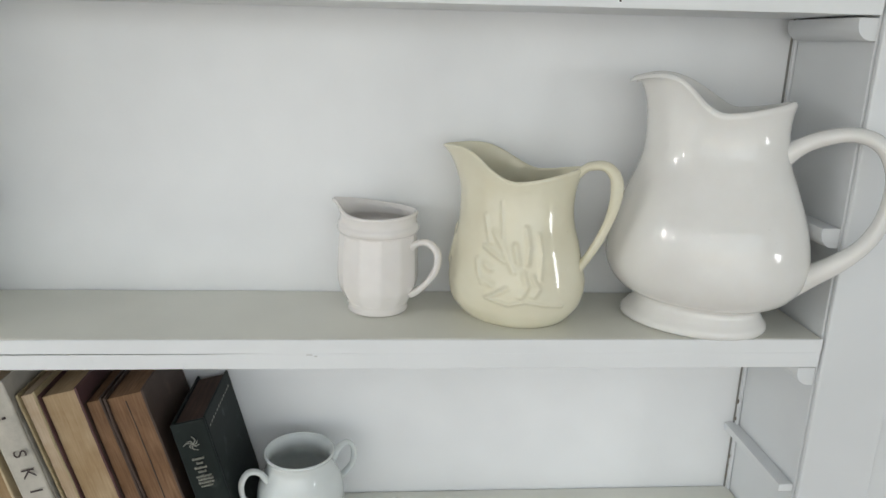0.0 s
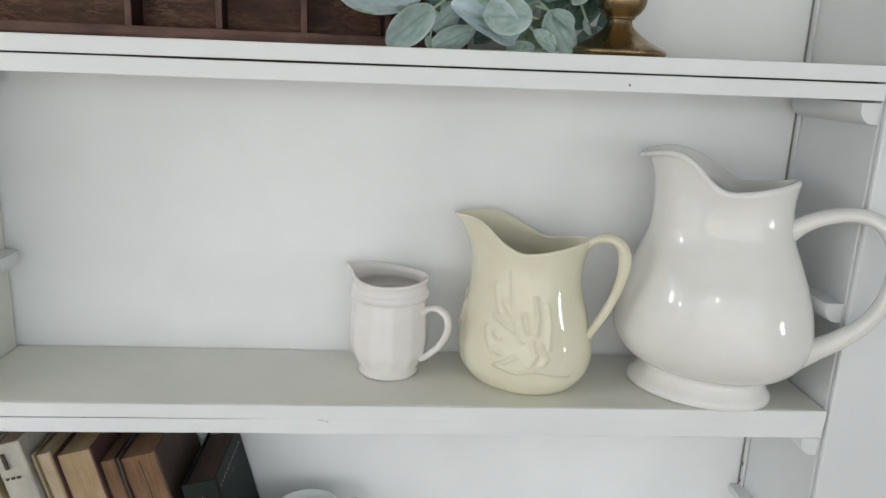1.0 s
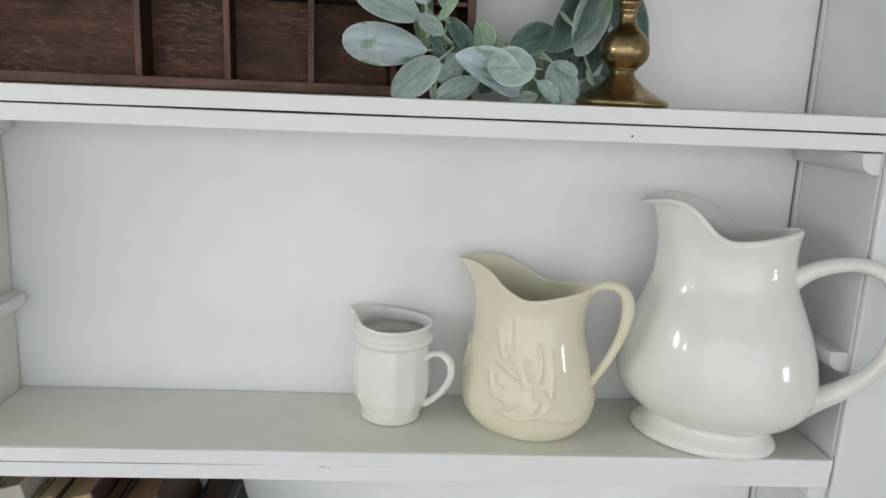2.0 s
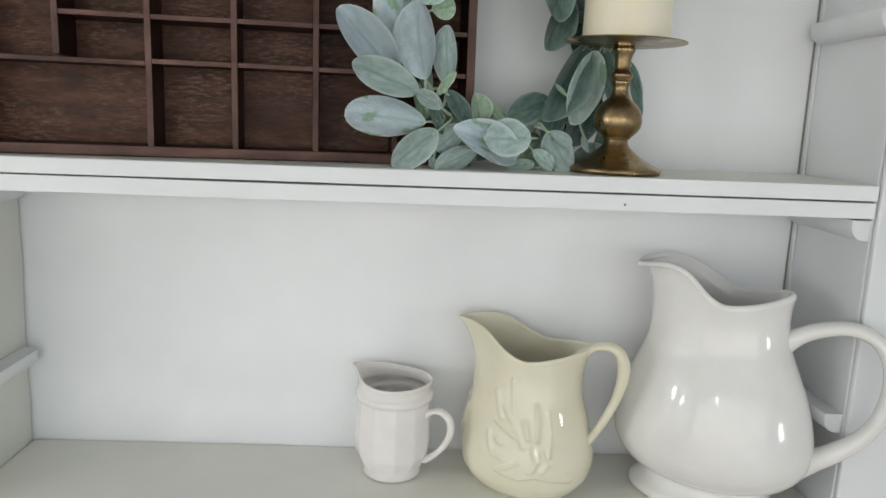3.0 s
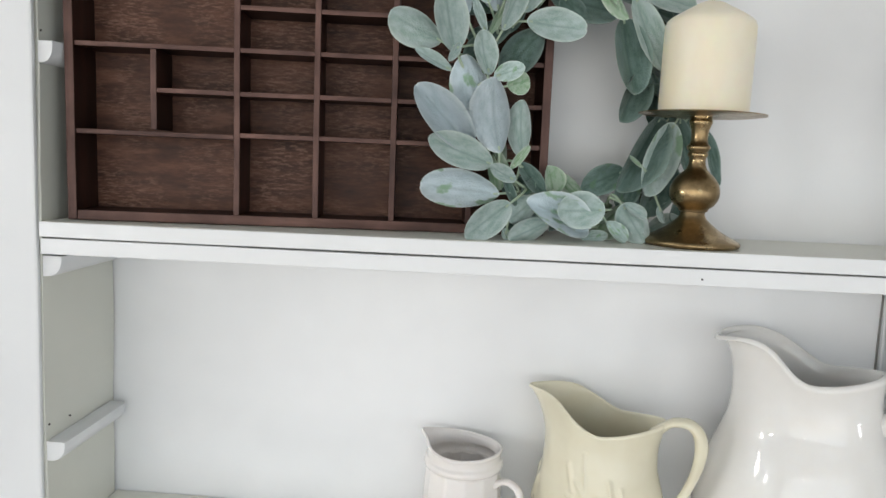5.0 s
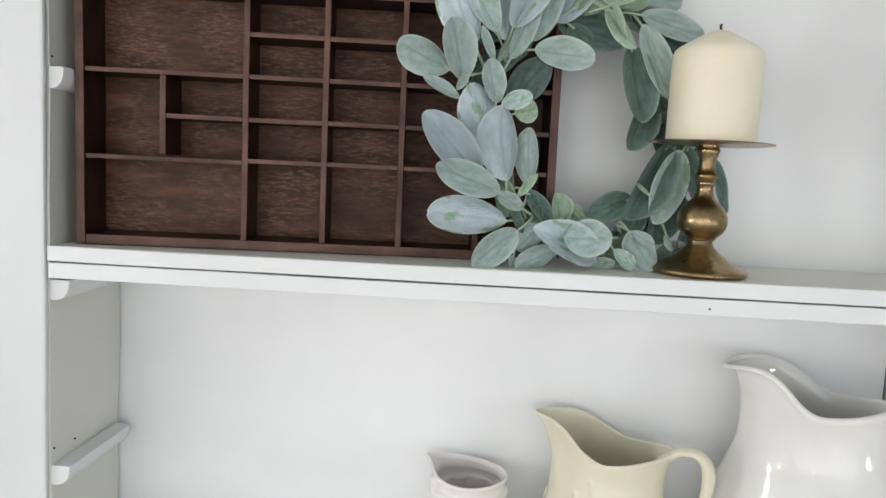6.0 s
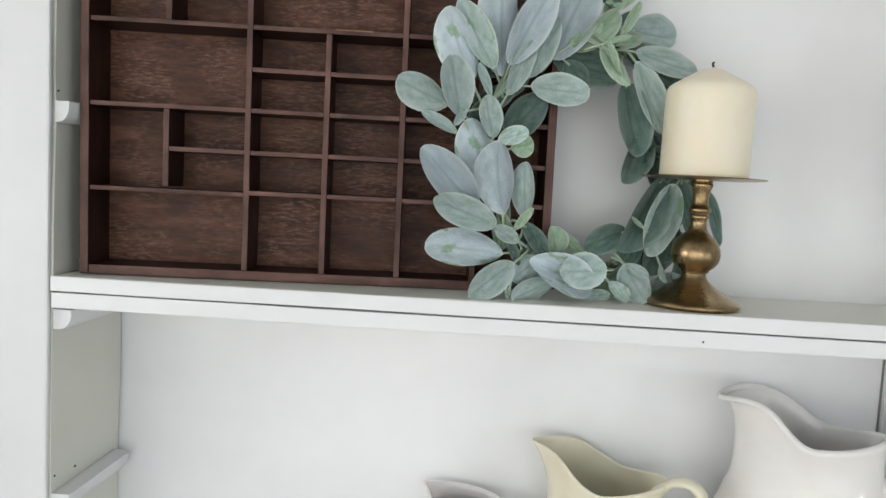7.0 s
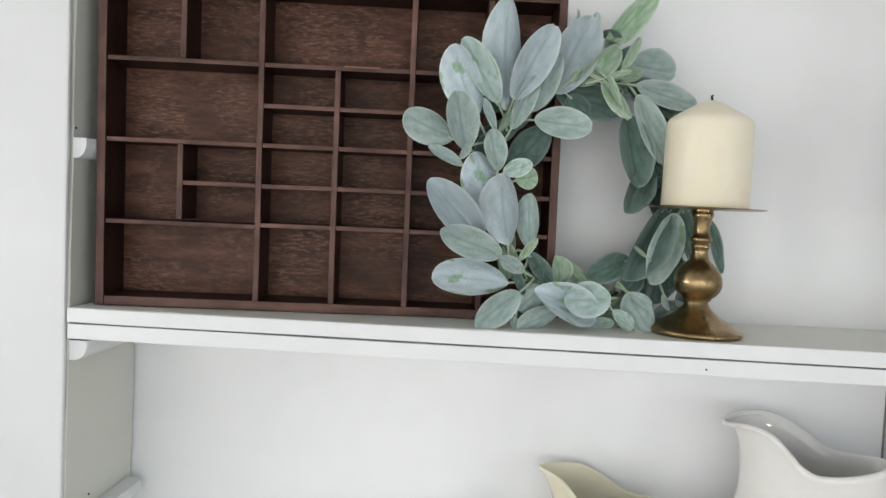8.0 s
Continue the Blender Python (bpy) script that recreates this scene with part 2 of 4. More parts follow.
def thing(name, m, label, category, group="", kind=""):
    ob = new(name)
    ob.empty_display_size = 0.05
    ob.matrix_basis = m
    return tagged(ob, label, category, group, kind)


def box(x0, y0, z0, x1, y1, z1, bevel=0.0, seg=2):
    bm = bmesh.new()
    bmesh.ops.create_cube(bm, size=1.0)
    for v in bm.verts:
        v.co = Vector(((x0 + x1) / 2 + v.co.x * (x1 - x0), (y0 + y1) / 2 + v.co.y * (y1 - y0), (z0 + z1) / 2 + v.co.z * (z1 - z0)))
    if bevel:
        bmesh.ops.bevel(bm, geom=bm.edges[:], offset=bevel, segments=seg, affect="EDGES", profile=0.6)
    return bm


def worn_board(x0, y0, z0, x1, y1, z1, cuts, wob, axis=0, bevel=0.0015, seed=1):
    """A board cut along its length and nudged, so that its edges are never quite straight."""
    bm = box(x0, y0, z0, x1, y1, z1, bevel, 2)
    lo, hi = ((x0, x1), (y0, y1), (z0, z1))[axis]
    nrm = Vector([1 if i == axis else 0 for i in range(3)])
    for i in range(1, cuts):
        co = nrm * (lo + (hi - lo) * i / cuts)
        bmesh.ops.bisect_plane(bm, geom=bm.verts[:] + bm.edges[:] + bm.faces[:], plane_co=co, plane_no=nrm)
    for v in bm.verts:
        q = v.co * 9 + Vector((seed * 3.1, seed * 1.7, seed))
        d = noise.noise_vector(q) * wob + noise.noise_vector(v.co * 60 + Vector((seed, 0, 0))) * wob * 0.35
        d[axis] = 0
        v.co += d
    return bm


def lathe(profile, seg=48):
    """A closed turned solid from (radius, height) pairs."""
    bm = bmesh.new()
    rings = []
    for r, z in profile:
        if r < 1e-6:
            rings.append([bm.verts.new((0, 0, z))])
        else:
            rings.append([bm.verts.new((r * math.cos(2 * math.pi * i / seg), r * math.sin(2 * math.pi * i / seg), z)) for i in range(seg)])
    for a, b in zip(rings, rings[1:]):
        for i in range(seg):
            j = (i + 1) % seg
            q = [a[i % len(a)], a[j % len(a)], b[j % len(b)], b[i % len(b)]]
            q = [v for k, v in enumerate(q) if v not in q[:k]]
            if len(q) > 2:
                bm.faces.new(q)
    return bm


def smooth_curve(pts, n):
    """Catmull-Rom through the points, n samples in all."""
    p = [Vector(q) for q in pts]
    p = [p[0] * 2 - p[1]] + p + [p[-1] * 2 - p[-2]]
    out = []
    for k in range(n):
        s = k / (n - 1) * (len(p) - 3)
        i = min(int(s), len(p) - 4)
        t = s - i
        a, b, c, d = p[i:i + 4]
        out.append(0.5 * (2 * b + (c - a) * t + (2 * a - 5 * b + 4 * c - d) * t * t + (3 * b - a - 3 * c + d) * t ** 3))
    return out


def sweep(pts, sizes, n=28, seg=12, side=Vector((0, 1, 0)), bm=None):
    """A tube along a smooth curve; sizes: (in the curve's plane, across it) from start to end."""
    bm = bm or bmesh.new()
    line = smooth_curve(pts, n)
    rings = []
    for k, c in enumerate(line):
        t = (line[min(k + 1, n - 1)] - line[max(k - 1, 0)]).normalized()
        across = (side - t * side.dot(t)).normalized()
        up = t.cross(across)
        s = k / (n - 1) * (len(sizes) - 1)
        i = min(int(s), len(sizes) - 2)
        f = s - i
        a = sizes[i][0] * (1 - f) + sizes[i + 1][0] * f
        b = sizes[i][1] * (1 - f) + sizes[i + 1][1] * f
        rings.append([bm.verts.new(c + up * a * math.cos(2 * math.pi * j / seg) + across * b * math.sin(2 * math.pi * j / seg)) for j in range(seg)])
    for a, b in zip(rings, rings[1:]):
        for j in range(seg):
            bm.faces.new((a[j], a[(j + 1) % seg], b[(j + 1) % seg], b[j]))
    bm.faces.new(rings[0])
    bm.faces.new(rings[-1])
    return bm


def interp(table, z):
    if z <= table[0][0]:
        return table[0][1:]
    for a, b in zip(table, table[1:]):
        if z <= b[0]:
            f = (z - a[0]) / (b[0] - a[0])
            return tuple(p + (q - p) * f for p, q in zip(a[1:], b[1:]))
    return table[-1][1:]


def smooth_table(table, n):
    """The same profile, rounded: Catmull-Rom samples of (height, radius along, radius across)."""
    return [tuple(v) for v in smooth_curve(table, n)]


def vessel(profile, rim, neck, spout, lip=0.004, wall=0.0045, floor=0.02, seg=72, facets=0, fac_lo=0.0, fac_hi=0.0, levels=64, back=0.0):
    """A jug: profile of (height, radius along, radius across); the handle looks along +x and the spout along -x.
    rim(a): height of the rim; above neck the wall follows it. spout: reach, half width in radians, sideways pinch."""
    prof = smooth_table(profile, levels)
    top = prof[-1][0]
    bm = bmesh.new()

    def place(z, ra, rb, a, inset):
        k = max(0.0, (z - neck) / (top - neck))
        k2 = k * k * (3 - 2 * k)
        d = abs(a % (2 * math.pi) - math.pi)
        reach = spout[0] * math.exp(-(d / spout[1]) ** spout[5]) * k ** spout[3]
        ra2, rb2 = ra - inset + lip * k ** 3, rb - inset + lip * k ** 3
        c, s = math.cos(a), math.sin(a)
        f = 1.0
        if facets and fac_lo < z < fac_hi:
            step = 2 * math.pi / facets
            u = (a % step) - step / 2
            f = math.cos(step / 2) / math.cos(u) * 1.012
        x = ra2 * c * f - reach + back * math.exp(-((math.pi - d) / 0.75) ** 2) * k ** 2.5
        pinch = 1 - spout[2] * math.exp(-(d / (spout[1] * 1.6)) ** 2) * k
        y = rb2 * s * f * pinch
        zz = z + k2 * (rim(a) - top) - spout[4] * math.exp(-(d / spout[1]) ** 2) * max(0.0, (k - 0.8) / 0.2) ** 2
        return Vector((x, y, zz))

    angs = [2 * math.pi * i / seg for i in range(seg)]
    rings = [[bm.verts.new(place(z, ra, rb, a, 0)) for a in angs] for z, ra, rb in prof]
    z, ra, rb = prof[-1]
    for th in (0.6, 1.15, 1.571, 2.0, 2.55):
        rise = Vector((0, 0, wall * 0.62 * math.sin(th)))
        rings.append([bm.verts.new(place(z, ra, rb, a, wall * 0.5 * (1 - math.cos(th))) + rise) for a in angs])
    for z, ra, rb in reversed(prof):
        if z > floor:
            rings.append([bm.verts.new(place(z, ra, rb, a, wall)) for a in angs])
    for a, b in zip(rings, rings[1:]):
        for i in range(seg):
            j = (i + 1) % seg
            bm.faces.new((a[i], a[j], b[j], b[i]))
    bm.faces.new(list(reversed(rings[0])))
    bm.faces.new(rings[-1])
    return bm


# ---- the room and the recess ----
SHELF_Z = (1.022, 1.300, 1.6535)
RISE = 0.010  # the upper shelf climbs to the right by this slope
LEAN = 0.012  # the right side of the recess leans in towards the top by this slope
FRONT, HALF = -0.1425, 0.45
NICHE_LO, NICHE_HI = 0.62, 2.20
WEST, EAST, SOUTH, NORTH, CEIL = -3.6, 2.2, -4.2, -0.1235, 2.5

single("floor", box(WEST - 0.1, SOUTH - 0.1, -0.05, EAST + 0.1, 0.1, 0.0), MAT_FLOOR, "brown wooden floor of the room", "floor", "structure")
single("ceiling", box(WEST - 0.1, SOUTH - 0.1, CEIL, EAST + 0.1, 0.1, CEIL + 0.05), MAT_ROOM, "plain white ceiling of the room", "ceiling", "structure")


def pierced_wall(name, fixed, thick, along, lo, hi, hole, label):
    """A wall with one opening: four blocks round the hole (a0, a1, z0, z1), joined in one mesh."""
    a0, a1, z0, z1 = hole
    bm = bmesh.new()
    for p0, p1, q0, q1 in ((lo, a0, 0, CEIL), (a1, hi, 0, CEIL), (a0, a1, 0, z0), (a0, a1, z1, CEIL)):
        if along == "x":
            b = box(p0, fixed, q0, p1, fixed + thick, q1)
        else:
            b = box(fixed, p0, q0, fixed + thick, p1, q1)
        me = bpy.data.meshes.new("block")
        b.to_mesh(me)
        b.free()
        bm.from_mesh(me)
        bpy.data.meshes.remove(me)
    return single(name, bm, MAT_ROOM, label, "wall", "structure")


pierced_wall("wall_north", NORTH, 0.16, "x", WEST, EAST, (-HALF - 0.018, HALF + 0.018, NICHE_LO, NICHE_HI), "white painted wall that holds the recessed shelves")
pierced_wall("wall_south", SOUTH - 0.1, 0.1, "x", WEST, EAST, (-3.52, 2.12, 0.06, 2.46), "white wall with an added, unseen very wide window")
pierced_wall("wall_west", WEST - 0.1, 0.1, "y", SOUTH, NORTH, (-3.15, -0.75, 0.80, 2.42), "white wall with an added, unseen wide window")
pierced_wall("wall_east", EAST, 0.1, "y", SOUTH, NORTH, (-2.33, -1.77, 1.06, 1.84), "white wall with a small window")


def window(name, along, fixed, a0, a1, z0, z1):
    ob = thing(name, Matrix(), "unseen white painted window with one middle bar, daylight outside", "window", "", "structure")

    def bar(p0, p1, q0, q1):
        if along == "x":
            return box(p0, fixed - 0.03, q0, p1, fixed + 0.01, q1, 0.003)
        return box(fixed - 0.02, p0, q0, fixed + 0.02, p1, q1, 0.003)
    mid = (a0 + a1) / 2
    for p0, p1, q0, q1 in ((a0, a0 + 0.05, z0, z1), (a1 - 0.05, a1, z0, z1), (mid - 0.025, mid + 0.025, z0 + 0.05, z1 - 0.05)):
        part("window_frame", bar(p0, p1, q0, q1), MAT_WHITE_FRAME, ob)
    for q0 in (z0, z1 - 0.05):
        part("window_frame", bar(a0 + 0.05, a1 - 0.05, q0, q0 + 0.05), MAT_WHITE_FRAME, ob)
    return ob


# window_1 and window_2 are unseen, added to frame the fill and key lights
window("window_1", "x", SOUTH + 0.05, -3.52, 2.12, 0.06, 2.46)
window("window_2", "y", WEST + 0.05, -3.15, -0.75, 0.80, 2.42)
window("window_3", "y", EAST + 0.03, -2.31, -1.79, 1.08, 1.82)

def top_of_upper(x):
    return SHELF_Z[2] + RISE * x


def right_at(z):
    """Where the leaning right side stands, less HALF."""
    return -LEAN * (z - 1.5)


def leaning(ob):
    """The right side boards lean together, about the height 1.5."""
    ob.matrix_basis = Matrix.Translation((0, 0, 1.5)) @ Matrix.Rotation(-LEAN, 4, "Y") @ Matrix.Translation((0, 0, -1.5))
    return ob


# recess: back, sides, casing
single("wall_niche_back", worn_board(-HALF - 0.018, 0.0, NICHE_LO, HALF + 0.018, 0.014, NICHE_HI, 8, 0.0008, 2, 0.0, 4), MAT_WALL,
       "white painted smooth back panel of the shelf recess", "wall", "structure")
single("wall_niche_left", worn_board(-HALF - 0.018, NORTH - 0.016, NICHE_LO, -HALF, -0.003, NICHE_HI, 60, 0.0019, 2, 0.001, 7), MAT_SIDE_SHADED,
       "off-white painted side board, uneven edge, shade put into its tone", "wall", "structure")
# trim tone here: the light this board gets is put into a brighter colour
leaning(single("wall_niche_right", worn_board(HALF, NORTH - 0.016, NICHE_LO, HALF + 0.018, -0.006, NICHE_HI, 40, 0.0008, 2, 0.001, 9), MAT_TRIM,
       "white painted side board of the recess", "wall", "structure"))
single("niche_soffit", box(-HALF, FRONT, NICHE_HI - 0.02, HALF, -0.001, NICHE_HI), MAT_TRIM, "white painted board closing the top of the recess", "trim", "structure")
single("niche_base", box(-HALF, FRONT, NICHE_LO, HALF, -0.001, NICHE_LO + 0.02), MAT_TRIM, "white painted board closing the bottom of the recess", "trim", "structure")
single("trim_left", worn_board(-0.575, -0.1460, 0.0, -HALF - 0.0015, NORTH - 0.0165, CEIL, 30, 0.0006, 2, 0.0025, 11), MAT_TRIM,
       "wide white painted casing board beside the shelves", "trim", "structure")
leaning(single("trim_right", worn_board(HALF + 0.0015, -0.1460, 0.0, 0.536, NORTH - 0.0165, CEIL, 30, 0.0006, 2, 0.0025, 13), MAT_TRIM,
       "white painted casing board beside the shelves", "trim", "structure"))
leaning(single("corner_gap", box(HALF - 0.0054, -0.0025, NICHE_LO + 0.02, HALF - 0.0038, -0.0005, NICHE_HI - 0.02), MAT_JOINT, "dark open joint in the corner of the recess", "trim", "structure"))
leaning(single("corner_bead", worn_board(HALF - 0.0038, -0.008, NICHE_LO + 0.02, HALF - 0.0004, -0.0005, NICHE_HI - 0.02, 40, 0.0005, 2, 0.001, 17), MAT_TRIM,
       "thin white painted corner bead", "trim", "structure"))


# ---- shelves ----
def shelf(z, gap, seed, label, closes=None, rise=0.0):
    """Two boards, one on the other, with an open joint; closes: the x from which paint fills the joint."""
    ob = thing("shelf", pose(0, 0, z) @ Matrix.Rotation(-rise, 4, "Y"), label, "shelf", "recessed shelves")
    t, end = 0.0154, HALF + right_at(z)
    part("top_board", worn_board(-HALF + 0.0012, FRONT, -t, end - 0.0012, -0.0012, 0.0, 36, 0.0005, 0, 0.0014, seed), MAT_SHELF, ob)
    part("edge_strip", worn_board(-HALF + 0.0006, FRONT - 0.0024, -t + 0.0002, end - 0.0006, FRONT - 0.0006, -0.0004, 36, 0.0004, 0, 0.0006, seed + 2), MAT_EDGE, ob)
    low = worn_board(-HALF + 0.0008, FRONT - 0.0016, -2 * t - gap - 0.0004, end - 0.0008, -0.0012, -t - gap, 72, 0.0004, 0, 0.0010, seed + 5)
    if closes is not None:
        for v in low.verts:
            if v.co.z > -1.5 * t - gap:
                v.co.z += (gap + 0.0003) * min(1.0, max(0.0, (v.co.x - closes) / 0.06))
    part("lower_board", low, MAT_EDGE, ob)
    part("joint", box(-HALF + 0.002, FRONT + 0.012, -t - gap - 0.0008, end - 0.002, -0.002, -t + 0.0008), MAT_GAP, ob, "dark gap between the two boards")
    return ob


shelf(SHELF_Z[0], 0.0008, 21, "white painted double-board shelf holding old books and a bowl", -0.3)
shelf(SHELF_Z[1], 0.0013, 31, "white painted double-board shelf with partly filled joint, holding jugs", -0.19)
shelf(SHELF_Z[2], 0.0017, 41, "white painted double-board shelf with dark joint, under tray and wreath", None, RISE)


def cleat(side, z, y0=FRONT + 0.003, y1=-0.012, wide=0.020, high=0.021, seed=1):
    """A support strip on the side board: flat top, rounded lower inner edge and rounded back end."""
    bm = bmesh.new()
    outline = [(0.0, 0.0), (wide, 0.0), (wide, -high * 0.25)]
    for k in range(1, 7):
        a = k / 6 * math.pi / 2
        outline.append((wide * (0.25 + 0.75 * math.cos(a)), -high * (0.25 + 0.75 * math.sin(a))))
    outline.append((0.0, -high))
    rows = []
    for y, f in ((y0, 0.96), (y0 + 0.0015, 1.0), (y0 * 0.5 + y1 * 0.5, 1.0), (y1 - 0.006, 1.0), (y1 - 0.002, 0.9), (y1, 0.7)):
        rows.append([bm.verts.new((side * (HALF + (right_at(z) if side > 0 else 0.0) - 0.0004 - x * f), y, z + h * (0.5 + 0.5 * f))) for x, h in outline])
    n = len(outline)
    for a, b in zip(rows, rows[1:]):
        for i in range(n):
            bm.faces.new((a[i], a[(i + 1) % n], b[(i + 1) % n], b[i]))
    bm.faces.new(rows[0])
    bm.faces.new(rows[-1])
    return single("shelf_cleat", bm, MAT_TRIM, "white painted wooden support strip with rounded lower edge", "shelf support", "", "shelf supports", True)


for z in (None, 1.419, 1.824, SHELF_Z[1] - 0.0352):
    for s in (-1, 1):
        cleat(s, z or top_of_upper(s * 0.44) - 0.0352, wide=0.015 if z == 1.824 and s < 0 else 0.020)


def flat_strip():
    bm = worn_board(HALF - 0.0125, FRONT + 0.004, 1.110, HALF + 0.0040, 0.0 - 0.0015, 1.119, 10, 0.0004, 1, 0.001, 3)
    return single("shelf_cleat", bm, MAT_TRIM, "thin square white painted support strip", "shelf support", "", "shelf supports")


flat_strip()


def nail(x, y, z, r=0.0011):
    bm = lathe([(0, -0.001), (r, -0.001), (r, 0.0), (r * 0.6, 0.0006), (0, 0.0006)], 10)
    bmesh.ops.rotate(bm, verts=bm.verts, cent=(0, 0, 0), matrix=Matrix.Rotation(radians(90), 3, "X"))
    ob = single("nail", bm, MAT_NAIL, "tiny dark nail head in the painted wood", "nail", "", "nail heads")
    ob.matrix_basis = pose(x, y, z)
    return ob


nail(0.198, FRONT - 0.0018, top_of_upper(0.198) - 0.0265)
for s, y, z in ((-1, -0.135, 1.436), (-1, -0.098, 1.432), (-1, -0.135, 1.834), (1, -0.12, 1.611)):
    ob = nail(s * HALF, y, z)
    ob.matrix_basis = pose(s * (HALF + (right_at(z) if s > 0 else 0.0) - 0.0005), y, z, 0, 0, -s * 90 + 180)


# ---- jugs ----
def jug(name, body, handle_bm, material, m, label, category="jug"):
    ob = thing(name, m, label, category, "jugs on the shelf")
    part("body", body, material, ob, "", True, 0.7)
    part("handle", handle_bm, material, ob, "", True, 0)
    return ob


def ease(x):
    x = max(0.0, min(1.0, x))
    return x * x * (3 - 2 * x)


def big_rim(a):
    k = (1 - math.cos(a)) / 2
    return 0.2225 + 0.0125 * max(0.0, math.cos(a)) ** 2 + 0.041 * ease((k - 0.40) / 0.52)


def large_pitcher():
    # height and half width as seen from the front; the plan is an oval set askew on the shelf
    side = [(0.000, 0.071), (0.003, 0.0765), (0.009, 0.076), (0.016, 0.0705), (0.024, 0.0665), (0.029, 0.069), (0.037, 0.085), (0.050, 0.097), (0.066, 0.1030), (0.085, 0.1030),
            (0.105, 0.0992), (0.130, 0.0913), (0.155, 0.0815), (0.178, 0.0722), (0.198, 0.0676), (0.214, 0.0668), (0.226, 0.0680)]
    prof = [(z, 1.0 * w, 0.765 * w) for z, w in side]
    body = vessel(prof, big_rim, 0.165, (0.0225, 0.80, -0.04, 3.0, 0.013, 3.0), 0.002, 0.0072, 0.03, 96, levels=90, back=0.0)
    for v in body.verts:
        v.co.x -= 0.005 * max(0.0, 1 - v.co.z / 0.035) + 0.002 * ease((v.co.z - 0.12) / 0.10)
        turn = math.radians(13) * ease((v.co.z - 0.12) / 0.10) * ease(-v.co.x / 0.07)
        v.co.x, v.co.y = v.co.x * math.cos(turn) - v.co.y * math.sin(turn), v.co.x * math.sin(turn) + v.co.y * math.cos(turn)
    pts = [(0.052, 0, 0.176), (0.066, 0, 0.189), (0.089, 0, 0.204), (0.120, 0, 0.212), (0.145, 0, 0.203), (0.159, 0, 0.176),
           (0.158, 0, 0.138), (0.145, 0, 0.107), (0.122, 0, 0.083), (0.098, 0, 0.066), (0.080, 0, 0.056)]
    handle = sweep(pts, [(0.016, 0.013), (0.0085, 0.011), (0.0072, 0.0115), (0.0072, 0.0115), (0.0075, 0.0115), (0.008, 0.0115), (0.011, 0.0125), (0.019, 0.014)], 44, 16)
    return jug("pitcher", body, handle, MAT_IRONSTONE, pose(0.3325, -0.0915, SHELF_Z[1], 0, 0, -32) @ Matrix.Diagonal((1.006, 1.006, 1.018, 1)),
               "large glossy white ironstone pitcher with footed base and looped handle")


def cream_rim(a):
    k = (1 - math.cos(a)) / 2
    return 0.1520 + 0.013 * max(0.0, math.cos(a)) ** 2 + 0.029 * ease((k - 0.38) / 0.58)


